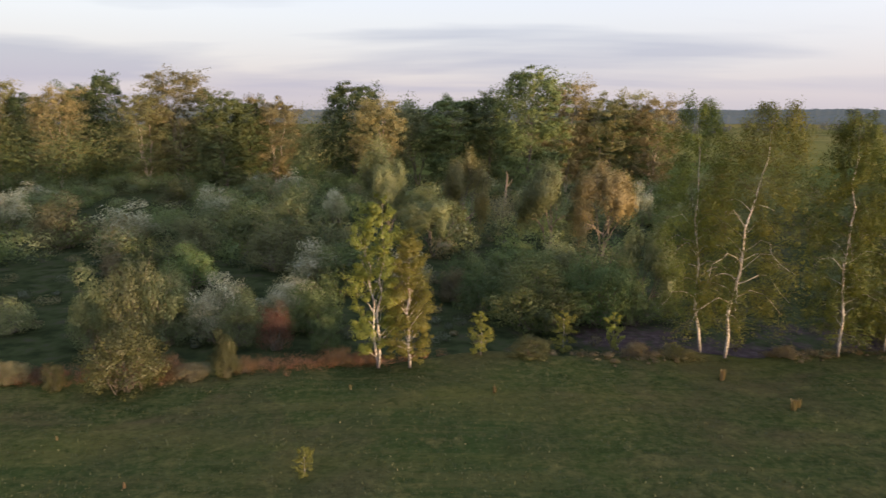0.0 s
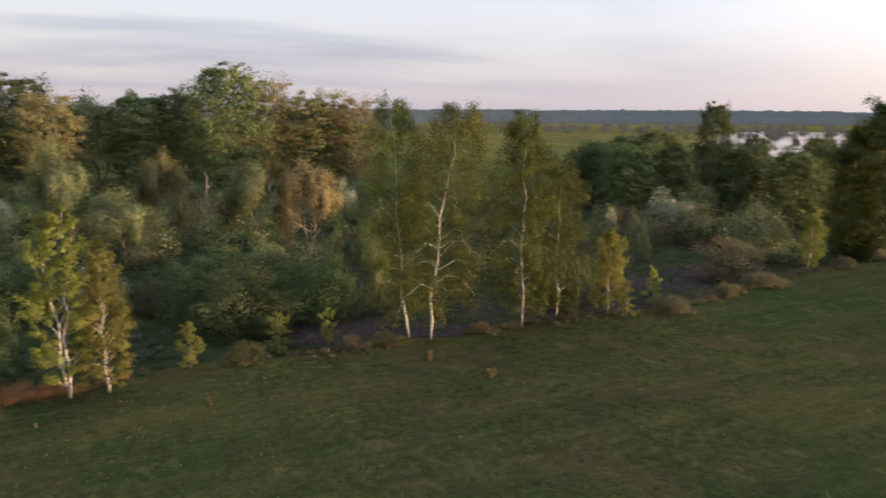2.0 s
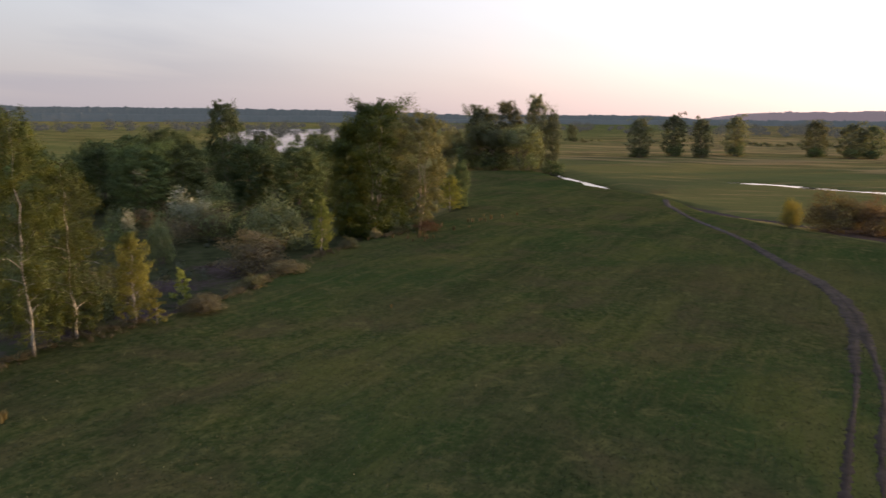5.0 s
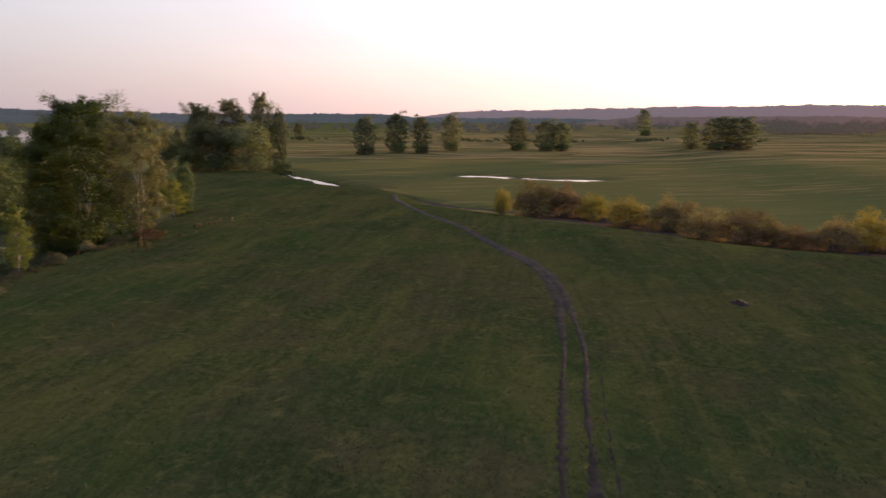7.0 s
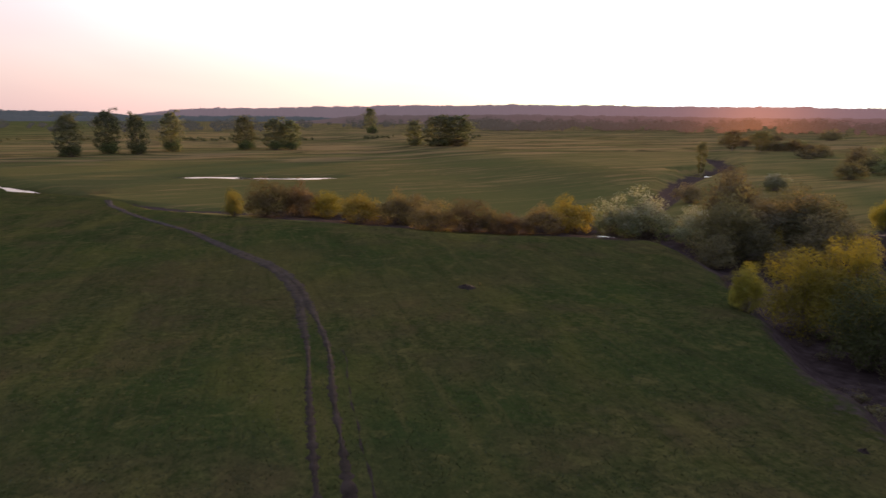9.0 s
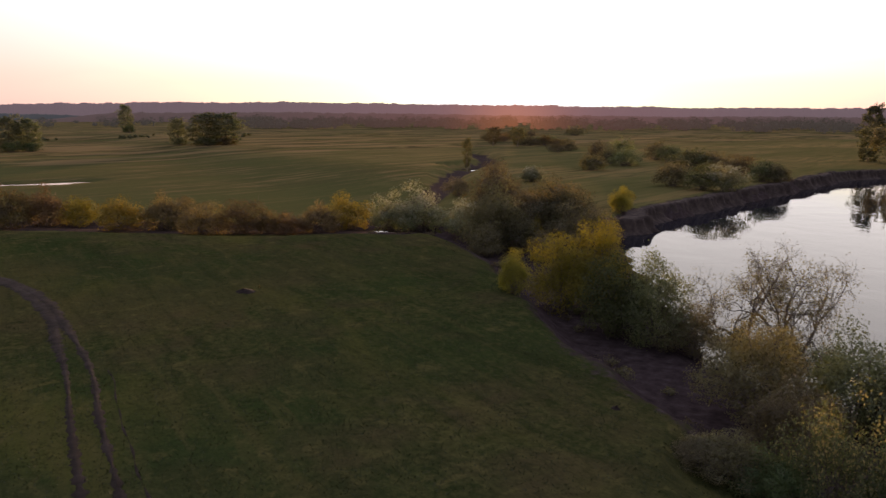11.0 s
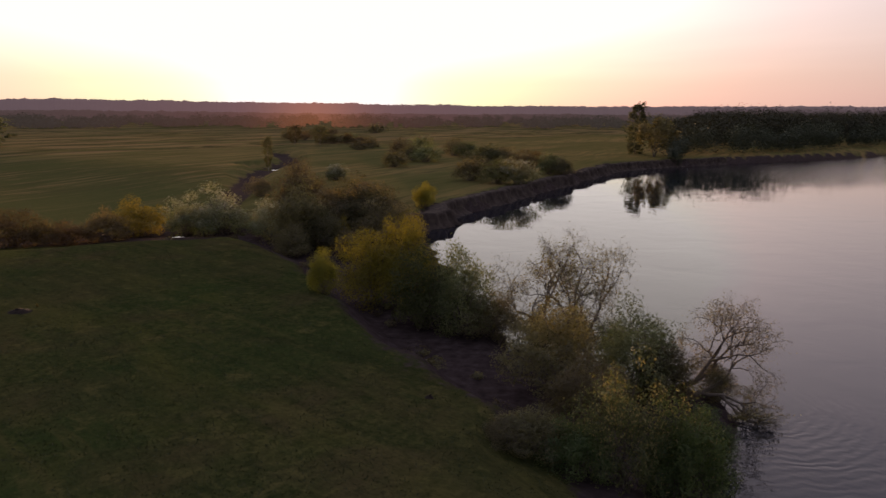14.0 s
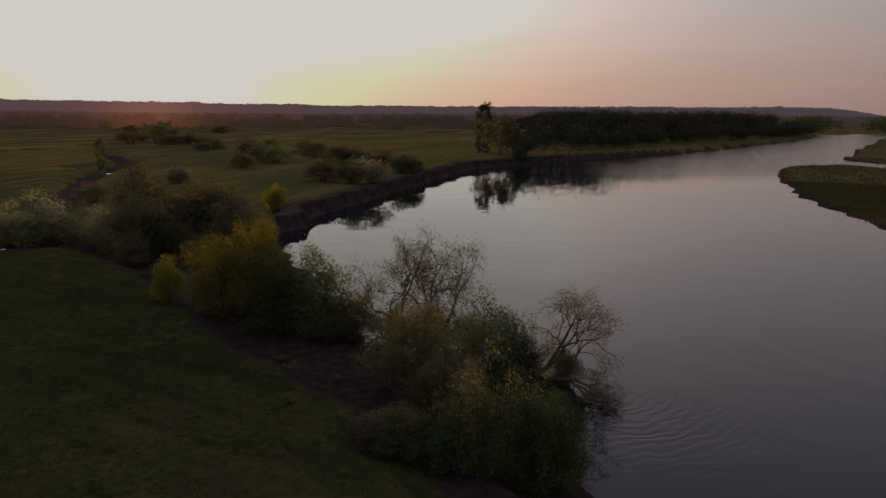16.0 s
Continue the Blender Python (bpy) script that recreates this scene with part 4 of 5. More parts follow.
kit("willow", "grey-green willow tree with crooked limbs", "willow tree", crooked_meshes, 3, 60, 11, 9, coarse=(0.85, 1.1), leaf=LEAF["willow"],
    bark=BARK, levels=5, per=75, size=0.17, puff=0.55, thick=0.016, stems=3)
kit("sunlit_willow", "crooked willow tree with olive young leaves", "willow tree", crooked_meshes, 2, 66, 11, 9, coarse=(0.85, 1.1), leaf=LEAF["gold"],
    bark=BARK, levels=5, per=75, size=0.17, puff=0.55, thick=0.016, stems=3)
kit("bare_willow", "half-bare crooked willow with thin yellowish leaves", "willow tree", crooked_meshes, 2, 74, 9, 8, leaf=LEAF["thin"],
    bark=BARK, levels=7, per=6, size=0.08, hang=0.35, puff=0.5, thick=0.024, wander=0.86, stems=2, grow_up=0.06)
kit("drooping_willow", "half-drowned willow leaning out over the water", "willow tree", crooked_meshes, 1, 78, 8, 8, leaf=LEAF["thin"],
    bark=BARK, levels=7, per=7, size=0.085, hang=0.5, puff=0.5, thick=0.030, wander=0.8, lean=(-1.3, -1.0), grow_up=0.10, stems=2)
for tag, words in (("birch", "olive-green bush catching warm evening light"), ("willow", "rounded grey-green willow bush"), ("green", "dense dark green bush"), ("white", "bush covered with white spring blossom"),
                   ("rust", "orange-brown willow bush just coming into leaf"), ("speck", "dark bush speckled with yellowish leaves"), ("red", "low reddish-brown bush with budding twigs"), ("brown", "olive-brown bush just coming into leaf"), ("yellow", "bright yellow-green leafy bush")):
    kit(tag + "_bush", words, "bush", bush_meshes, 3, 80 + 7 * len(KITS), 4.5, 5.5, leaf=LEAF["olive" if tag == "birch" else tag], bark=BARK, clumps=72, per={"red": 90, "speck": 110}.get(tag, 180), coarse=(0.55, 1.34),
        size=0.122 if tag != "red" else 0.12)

build_ground()
build_water()
build_track()
build_bank()

# ================= trees and bushes in their places =================
plant("forked_birch", -4.7, 48.6, 12.6, 4.4, group="birches along the meadow edge")
plant("slim_birch", -2.4, 48.5, 10.1, 3.7, group="birches along the meadow edge")
plant("sapling", 2.9, 51.2, 3.5, 2.0, group="birches along the meadow edge")
plant("sapling", 10.7, 60.2, 3.8, 2.5, group="birches along the meadow edge")
plant("sapling", 15.2, 60.2, 3.8, 1.8, group="birches along the meadow edge")
plant("leaning_birch", 21.7, 51.9, 19.4, 9.2, turn=0, group="birches along the meadow edge")
plant("swept_birch", 20.4, 53.4, 20.0, 6.9, turn=0, group="birches along the meadow edge")
plant("birch", 30.3, 51.7, 18.6, 6.7, group="birches along the meadow edge")
plant("birch", 34.1, 52.1, 14.4, 6.2, group="birches along the meadow edge")
plant("slim_birch", 39.2, 51.5, 8.0, 3.3, group="birches along the meadow edge")
plant("sapling", 39.9, 49.6, 3.3, 1.8, group="birches along the meadow edge")
plant("sapling", 51.9, 60.0, 4.5, 2.5, group="birches along the meadow edge")
plant("slim_birch", 73.8, 58.3, 8.1, 3.0, group="birches along the meadow edge")
plant("birch_grove", 100.8, 67.7, 23.9, 16.2, group="birches along the meadow edge", fine=True)
plant("birch_grove", 100.1, 72.7, 19.9, 7.5, group="birches along the meadow edge", fine=True)
plant("poplar", 97.4, 56.8, 19.3, 9.3, group="birches along the meadow edge", fine=True)
plant("slim_birch", 125.4, 66.2, 7.5, 4.9, group="birches along the meadow edge")
plant("dark_tree", 129.3, 65.6, 9.6, 3.9, group="birches along the meadow edge")
plant("sapling", -7.1, 33.4, 1.6, 1.1, group="birches along the meadow edge")
plant("plain_tree", 619.3, 203.1, 14.7, 10.8, group="trees out on the plain")
plant("green_bush", 605.5, 197.0, 4.0, 8.0)
plant("plain_tree", 385.8, 89.4, 21.4, 14.2, group="trees out on the plain")
plant("green_bush", 381.0, 87.4, 5.7, 10.3)
plant("plain_tree", 410.3, 76.2, 23.9, 13.9, group="trees out on the plain")
plant("green_bush", 405.1, 74.3, 6.3, 10.2)
plant("plain_tree", 403.6, 60.4, 21.9, 11.9, group="trees out on the plain")
plant("green_bush", 398.8, 58.9, 5.8, 8.7)
plant("plain_tree", 439.6, 47.4, 23.8, 13.4, group="trees out on the plain")
plant("green_bush", 435.2, 46.1, 6.3, 10.0)
plant("plain_tree", 466.2, 6.8, 21.4, 14.9, group="trees out on the plain")
plant("green_bush", 458.5, 5.6, 5.7, 10.9)
plant("plain_tree", 461.0, -11.4, 20.3, 15.2, group="trees out on the plain")
plant("green_bush", 453.7, -12.2, 5.5, 11.2)
plant("plain_tree", 461.9, -21.1, 19.3, 14.7, group="trees out on the plain")
plant("green_bush", 454.6, -21.8, 5.1, 10.8)
plant("plain_tree", 784.5, -123.7, 27.9, 16.1, group="trees out on the plain")
plant("green_bush", 761.8, -121.9, 7.4, 11.6)
plant("plain_tree", 474.6, -104.4, 17.2, 12.2, group="trees out on the plain")
plant("willow_bush", 466.9, -103.8, 4.7, 8.9)
plant("plain_tree", 451.4, -115.4, 20.0, 24.0, group="trees out on the plain")
plant("willow_bush", 444.1, -114.5, 5.3, 13.3)
plant("plain_tree", 450.6, -126.8, 19.9, 24.0, group="trees out on the plain")
plant("rust_bush", 443.3, -125.7, 5.3, 13.2)
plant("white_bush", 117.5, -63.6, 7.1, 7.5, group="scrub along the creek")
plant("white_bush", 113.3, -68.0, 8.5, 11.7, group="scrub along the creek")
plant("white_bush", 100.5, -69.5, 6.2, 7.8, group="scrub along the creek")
plant("brown_bush", 90.2, -67.9, 10.4, 9.9, group="scrub along the creek")
plant("brown_bush", 109.1, -82.5, 11.5, 11.5, group="scrub along the creek")
plant("brown_bush", 98.9, -82.4, 7.6, 10.1, group="scrub along the creek")
plant("rust_bush", 99.6, -90.0, 7.6, 13.5, group="scrub along the creek")
plant("willow_bush", 160.8, -134.9, 4.2, 6.5, group="scrub along the creek")
plant("yellow_bush", 100.9, -108.3, 4.9, 4.4, group="scrub along the creek")
plant("poplar", 236.2, -164.0, 13.7, 4.2, group="scrub along the creek")
plant("brown_bush", 146.0, -98.8, 4.5, 7.0, group="scrub along the creek")
plant("poplar", 355.7, -266.3, 12.3, 9.7, group="scrub along the creek")
plant("poplar", 338.4, -271.9, 11.9, 10.4, group="scrub along the creek")
plant("white_bush", 159.0, -133.4, 4.5, 6.8)
plant("brown_bush", 281.3, -252.6, 4.7, 11.8)
plant("brown_bush", 290.9, -269.5, 5.8, 11.2)
plant("brown_bush", 236.8, -237.2, 7.3, 11.1)
plant("willow_bush", 242.3, -259.2, 8.3, 12.4)
plant("willow_bush", 192.7, -208.7, 6.9, 14.0)
plant("brown_bush", 204.1, -212.5, 6.5, 10.7)
plant("brown_bush", 183.3, -181.5, 5.7, 11.0)
plant("brown_bush", 211.7, -248.5, 7.7, 12.5)
plant("willow_bush", 196.6, -239.5, 7.3, 12.8)
plant("willow_bush", 164.8, -212.6, 7.6, 16.3)
plant("brown_bush", 160.0, -216.9, 6.8, 11.6)
plant("brown_bush", 129.3, -158.8, 6.8, 10.8)
plant("willow_bush", 118.5, -157.3, 6.7, 9.5)
plant("white_bush", 113.1, -159.8, 6.8, 10.3)
plant("rust_bush", 141.9, -207.3, 6.5, 10.8)
plant("willow_bush", 124.7, -193.9, 6.4, 9.9)
plant("brown_bush", 119.7, -192.7, 5.2, 7.9)
plant("yellow_bush", 103.9, -111.9, 4.4, 4.7)
plant("brown_bush", 94.8, -85.9, 9.6, 12.0)
plant("rust_bush", 100.9, -82.6, 6.7, 6.8)
plant("brown_bush", 90.8, -87.9, 6.6, 7.1)
plant("yellow_bush", 89.4, -76.1, 4.1, 2.4)
plant("plain_tree", 158.6, -321.5, 24.8, 11.3)
plant("sunlit_willow", 141.3, -305.6, 18.4, 20.8)
plant("yellow_bush", 135.1, 4.4, 4.8, 3.9, group="scrub along the creek")
plant("rust_bush", 154.1, -1.8, 7.8, 9.8, group="scrub along the creek")
plant("rust_bush", 155.4, -8.6, 7.4, 8.9, group="scrub along the creek")
plant("yellow_bush", 152.1, -14.1, 5.5, 7.5, group="scrub along the creek")
plant("yellow_bush", 142.1, -20.1, 5.7, 10.3, group="scrub along the creek")
plant("rust_bush", 138.6, -27.1, 6.7, 9.3, group="scrub along the creek")
plant("rust_bush", 128.3, -32.0, 5.4, 9.8, group="scrub along the creek")
plant("rust_bush", 125.6, -38.2, 5.9, 8.8, group="scrub along the creek")
plant("rust_bush", 121.1, -45.0, 3.6, 7.8, group="scrub along the creek")
plant("rust_bush", 119.9, -50.5, 5.2, 8.4, group="scrub along the creek")
plant("yellow_bush", 122.0, -57.1, 6.5, 9.3, group="scrub along the creek")
plant("rust_bush", 141.4, -31.4, 5.3, 7.7, group="scrub along the creek")
plant("rust_bush", 124.0, -42.1, 4.0, 5.7, group="scrub along the creek")
plant("plain_tree", 269.6, 139.9, 15.7, 10.8, group="trees out on the plain")
plant("plain_tree", 268.3, 127.4, 25.8, 14.8, group="trees out on the plain")
plant("plain_tree", 269.7, 116.3, 27.3, 13.9, group="trees out on the plain")
plant("plain_tree", 269.3, 103.5, 29.8, 10.6, group="trees out on the plain")
plant("willow", 257.8, 116.6, 18.7, 23.7, group="trees out on the plain")
plant("willow", 248.5, 101.1, 16.5, 18.6, group="trees out on the plain")
plant("plain_tree", 272.3, 97.6, 23.6, 7.1, group="trees out on the plain")
plant("plain_tree", 263.2, 141.8, 13.1, 9.6, group="trees out on the plain")
plant("green_bush", 256.2, 127.8, 8.7, 15.0, group="trees out on the plain")
plant("green_bush", 250.5, 113.0, 7.5, 14.0, group="trees out on the plain")
plant("willow_bush", 250.0, 100.0, 7.0, 12.0, group="trees out on the plain")
plant("green_bush", 262.0, 93.0, 6.0, 9.0, group="trees out on the plain")
plant("green_bush", 883.7, 291.0, 7.9, 8.7, group="trees out on the plain")
plant("yellow_bush", 56.2, -52.3, 8.6, 7.5, fine=True)
plant("yellow_bush", 54.1, -55.6, 9.8, 7.6, fine=True)
plant("green_bush", 46.8, -50.5, 7.6, 7.4, fine=True)
plant("willow_bush", 42.7, -51.4, 8.2, 6.6, fine=True)
plant("brown_bush", 39.7, -52.9, 4.6, 6.0, fine=True)
plant("yellow_bush", 55.3, -44.4, 4.4, 3.4, fine=True)
plant("bare_willow", 36.5, -59.0, 13.6, 15.0, fine=True)
plant("brown_bush", 27.2, -43.9, 7.0, 7.3, fine=True)
plant("willow_bush", 22.9, -48.8, 6.9, 6.6, fine=True)
plant("drooping_willow", 20.4, -50.1, 7.8, 9.8, turn=0, fine=True)
plant("brown_bush", 18.2, -52.7, 2.8, 3.1, fine=True)
plant("speck_bush", 14.5, -36.8, 5.5, 5.4, fine=True)
plant("speck_bush", 16.8, -34.2, 7.0, 5.4, fine=True)
plant("brown_bush", 22.5, -31.5, 1.5, 3.6, fine=True)
plant("brown_bush", 22.8, -39.8, 4.9, 4.6, fine=True)
plant("brown_bush", 38.5, -58.6, 4.5, 3.5, fine=True)
plant("poplar", -137.0, 219.3, 32.9, 18.1)
plant("poplar", -113.8, 210.4, 29.7, 17.4)
plant("dark_tree", -127.4, 219.5, 27.9, 17.2)
plant("dark_tree", -106.4, 225.4, 34.8, 12.6)
plant("poplar", -85.8, 207.1, 28.3, 17.1)
plant("poplar", -79.5, 216.0, 35.5, 24.5)
plant("dark_tree", -62.0, 203.7, 28.1, 16.9)
plant("dark_tree", -56.8, 208.8, 26.4, 14.6)
plant("poplar", -49.6, 210.4, 27.1, 16.5)
plant("dark_tree", -116.6, 229.4, 31.7, 16.0)
plant("dark_tree", -27.5, 219.6, 31.2, 22.0)
plant("poplar", -19.0, 204.2, 26.9, 16.9)
plant("willow", -7.7, 219.5, 25.3, 22.8)
plant("dark_tree", 2.8, 215.5, 27.2, 24.4)
plant("dark_tree", 12.9, 211.7, 28.4, 16.6)
plant("dark_tree", 23.1, 190.4, 33.7, 20.7)
plant("poplar", 34.3, 197.7, 31.5, 16.4)
plant("poplar", 45.1, 194.9, 27.8, 19.6)
plant("poplar", 56.0, 190.3, 26.5, 15.8)
plant("dark_tree", 51.8, 197.8, 24.1, 19.1)
plant("willow", -8.5, 110.9, 17.2, 9.0)
plant("sunlit_willow", 3.9, 116.1, 15.0, 8.5)
plant("willow", -1.6, 104.0, 10.8, 11.4)
plant("willow", 15.8, 104.0, 14.1, 11.4)
plant("sunlit_willow", 23.9, 103.9, 13.9, 10.1)
plant("green_bush", 8.5, 67.8, 7.0, 7.3)
plant("green_bush", 15.8, 68.7, 7.3, 6.8)
plant("green_bush", 3.9, 71.8, 5.5, 5.3)
plant("willow", 21.5, 71.8, 9.6, 7.1)
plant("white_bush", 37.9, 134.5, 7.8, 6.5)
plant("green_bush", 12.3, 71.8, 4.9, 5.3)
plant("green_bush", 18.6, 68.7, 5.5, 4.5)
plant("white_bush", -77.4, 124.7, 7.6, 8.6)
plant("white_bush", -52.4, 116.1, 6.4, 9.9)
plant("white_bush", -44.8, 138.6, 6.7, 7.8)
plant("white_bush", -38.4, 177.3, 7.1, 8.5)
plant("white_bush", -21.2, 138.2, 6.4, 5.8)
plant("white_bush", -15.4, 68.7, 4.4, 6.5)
plant("red_bush", -15.0, 60.8, 4.2, 3.1)
plant("birch_bush", -21.4, 45.3, 4.3, 5.4)
plant("red_bush", -23.1, 55.4, 1.7, 2.8)
plant("white_bush", -99.9, 171.2, 4.8, 9.6)
plant("birch_bush", -26.2, 45.1, 1.8, 1.5)
plant("brown_bush", -30.0, 45.9, 1.6, 1.6)
plant("willow_bush", -31.5, 60.8, 7.2, 4.0)
plant("willow_bush", -28.4, 62.4, 7.7, 5.7)
plant("willow_bush", -25.3, 62.4, 6.6, 4.7)
plant("white_bush", -21.1, 63.2, 6.2, 5.8)
plant("willow_bush", -18.5, 62.4, 4.8, 4.7)
plant("green_bush", -12.3, 65.9, 5.1, 5.5)
plant("willow_bush", -22.7, 94.1, 7.4, 8.4)
plant("willow_bush", -36.5, 101.7, 6.3, 7.5)
plant("green_bush", -30.8, 84.3, 5.3, 6.9)
plant("willow_bush", -15.0, 94.1, 7.0, 8.4)
plant("brown_bush", -60.9, 110.9, 8.1, 9.0)
plant("willow_bush", -42.0, 65.9, 3.3, 4.9)
plant("birch_bush", -61.3, 160.3, 7.5, 9.7)
plant("green_bush", -29.8, 106.1, 7.4, 7.8)
plant("willow_bush", -24.5, 116.0, 9.4, 8.5)
plant("birch_bush", -15.4, 47.5, 3.2, 2.0)
plant("green_bush", -10.6, 60.8, 3.2, 3.0)
plant("green_bush", 134.3, 172.8, 7.5, 13.3)
plant("white_bush", 119.4, 153.8, 8.1, 10.4)
plant("white_bush", 88.8, 99.5, 7.4, 8.4)
plant("willow_bush", 66.6, 80.9, 6.6, 3.7)
plant("white_bush", 76.5, 100.6, 4.9, 2.9)
plant("willow_bush", 82.8, 74.0, 8.5, 9.8)
plant("brown_bush", 68.5, 65.3, 5.6, 8.4)
plant("willow", 118.2, 107.9, 10.8, 11.5)
plant("dark_tree", 149.8, 152.4, 25.0, 10.6)
plant("dark_tree", 153.0, 179.8, 17.1, 15.3)
plant("dark_tree", 146.3, 188.1, 15.2, 13.7)
plant("dark_tree", 140.8, 195.1, 13.4, 12.2)
plant("dark_tree", 156.5, 143.8, 15.8, 9.9)
plant("dark_tree", 142.6, 113.5, 17.3, 8.6)
plant("dark_tree", 97.1, 133.4, 15.0, 11.0)
plant("dark_tree", 93.4, 117.4, 16.0, 12.0)
plant("dark_tree", 106.4, 122.2, 17.0, 12.0)
plant("dark_tree", 115.1, 108.3, 16.0, 12.0)
plant("dark_tree", 115.1, 96.1, 15.5, 11.0)
plant("dark_tree", 132.3, 103.5, 16.5, 11.0)
plant("brown_bush", 84.5, 89.7, 4.9, 6.8)
plant("brown_bush", 62.5, 54.6, 1.5, 4.4)
plant("brown_bush", 44.9, 49.6, 1.5, 4.0)
plant("red_bush", 97.1, 55.4, 1.8, 4.5)
plant("dark_tree", 161.8, 89.1, 7.4, 7.5)
plant("brown_bush", 23.4, -44.2, 3.5, 4.6)
plant("green_bush", 15.1, -42.7, 3.1, 4.0)
plant("willow_bush", 33.0, -61.9, 4.8, 6.8)
plant("brown_bush", 20.7, -49.1, 4.5, 4.7)
plant("yellow_bush", 35.7, -59.7, 5.7, 5.1)
plant("green_bush", 18.6, -32.9, 2.8, 4.2)
plant("brown_bush", 21.6, -32.7, 2.5, 4.7)
plant("green_bush", 13.5, -35.9, 5.6, 4.6)
plant("brown_bush", 85.5, -62.8, 4.7, 5.9)
plant("brown_bush", 86.6, -70.0, 6.2, 7.9)
plant("brown_bush", 78.3, -68.6, 4.1, 5.7)
plant("brown_bush", 84.5, -81.9, 6.4, 10.0)
plant("green_bush", 540.4, 452.4, 4.5, 7.5)
plant("green_bush", 541.4, 436.8, 4.7, 5.7)
plant("brown_bush", 432.1, -318.6, 7.7, 13.5)
plant("brown_bush", 419.7, -316.2, 4.8, 11.7)
plant("rust_bush", 443.6, -341.6, 5.9, 15.9)
plant("rust_bush", 407.5, -314.7, 5.5, 9.5)
plant("rust_bush", 503.8, -399.1, 4.9, 19.8)
plant("willow_bush", 476.7, -383.4, 7.9, 19.8)
plant("brown_bush", 360.9, -294.1, 6.0, 13.0)
plant("brown_bush", 493.6, -410.7, 5.4, 13.4)
plant("brown_bush", 351.2, -292.9, 5.9, 14.6)
plant("willow_bush", 360.4, -306.2, 5.1, 13.2)
plant("rust_bush", 351.0, -303.8, 6.8, 9.0)
plant("willow_bush", 392.1, -343.2, 4.8, 16.7)
plant("rust_bush", 345.0, -309.9, 3.9, 13.4)
plant("brown_bush", 331.3, -300.4, 4.5, 8.8)
plant("brown_bush", 328.0, -303.4, 4.8, 8.8)
plant("brown_bush", 505.4, -475.3, 9.1, 22.3)

# ================= undergrowth and far woods =================
def sheet_of_plants(name, label, category, places, mat, count, size, rng, squash=1.0):
    """Many far plants nobody could count, as one mesh: places are rows of x, y, height, width."""
    spots, outs = [], []
    for x, y, tall, wide in places:
        m = count
        g = rng.normal(size=(m, 3))
        g /= np.linalg.norm(g, axis=1)[:, None]
        g *= rng.uniform(0.55, 1.0, (m, 1)) * (1 + 0.25 * np.sin(g[:, :1] * 4 + x) * np.sin(g[:, 1:2] * 5 + y))
        outs.append(g * (1, 1, 1.2))
        z0 = float(land(x, y))
        spots.append(np.column_stack([x + g[:, 0] * wide * 0.5, y + g[:, 1] * wide * 0.5, z0 + np.maximum(tall * 0.52 + g[:, 2] * tall * 0.48, 0.1)]))
    v, f, q = leaves(rng, np.vstack(spots), size, np.vstack(outs), 0.42, 0.75)
    return tagged(new(name, mesh_of(name, v, f, mat, True, q)), label, category, kind="stuff")


RNG = np.random.RandomState(5)


def scatter(n, x0, x1, y0, y1, keep):
    x, y = RNG.uniform(x0, x1, n), RNG.uniform(y0, y1, n)
    k = keep(x, y)
    return x[k], y[k]


# thicket between the birches and the tall trees: the nearer bushes one by one, the rest as one mass
def thicket(x, y, kinds, lo, hi, limit):
    rest = {k: [] for k in kinds}
    for px, py in zip(x, y):
        k, s = kinds[RNG.randint(len(kinds))], RNG.uniform(lo, hi)
        if math.hypot(px, py) < limit:
            plant(k + "_bush", px, py, s, s * RNG.uniform(1.0, 1.4))
        else:
            rest[k].append((px, py, s, s * RNG.uniform(1.1, 1.6)))
    for k, rows in rest.items():
        if rows:
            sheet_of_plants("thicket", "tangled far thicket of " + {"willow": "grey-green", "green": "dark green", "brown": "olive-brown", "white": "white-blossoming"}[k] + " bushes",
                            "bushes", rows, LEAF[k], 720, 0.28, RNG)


ux, uy = scatter(640, -130, 95, 62, 215, lambda x, y: (x > -0.72 * y) & (x < 0.75 * y) & (waves(x, y, 38, 31) > -0.35 + 0.25 * (y < 105)) & (np.hypot(x + 27, y - 88) > 9))
thicket(ux, uy, ["willow", "green", "brown", "white", "willow", "green"], 2.8, 6.4, 100)
ux, uy = scatter(300, 60, 215, 66, 215, lambda x, y: (y < 1.35 * x) & (y > 0.55 * x + 30) & (inside(MEADOW, x, y) < -6))
thicket(ux, uy, ["willow", "green", "brown", "green"], 2.8, 6.0, 105)
# low growth on the wet ground under the trees
def low_growth(n, x0, x1, y0, y1, keep, lo, hi, mats, label):
    x, y = scatter(n, x0, x1, y0, y1, keep)
    pick = RNG.randint(len(mats), size=len(x))
    for i, m in enumerate(mats):
        k = pick == i
        t = RNG.uniform(lo, hi, k.sum())
        sheet_of_plants("undergrowth", label, "undergrowth", np.column_stack([x[k], y[k], t, t * RNG.uniform(1.3, 2.2, k.sum())]), LEAF[m], 190, 0.14, RNG)


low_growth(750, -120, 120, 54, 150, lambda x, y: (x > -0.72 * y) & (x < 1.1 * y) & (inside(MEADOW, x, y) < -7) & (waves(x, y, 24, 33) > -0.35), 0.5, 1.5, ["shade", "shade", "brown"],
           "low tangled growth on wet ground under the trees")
low_growth(420, 5, 110, -95, -25, lambda x, y: (inside(MEADOW, x, y) < -1.5) & (inside(RIVER, x, y) < -1.0) & (waves(x, y, 13, 35) > -0.2), 0.4, 1.3, ["brown", "brown"],
           "low brown growth on the muddy river slope")
# reddish scrub along the meadow's edge
c, w, s = along(MEADOW[1:10], 1.5)
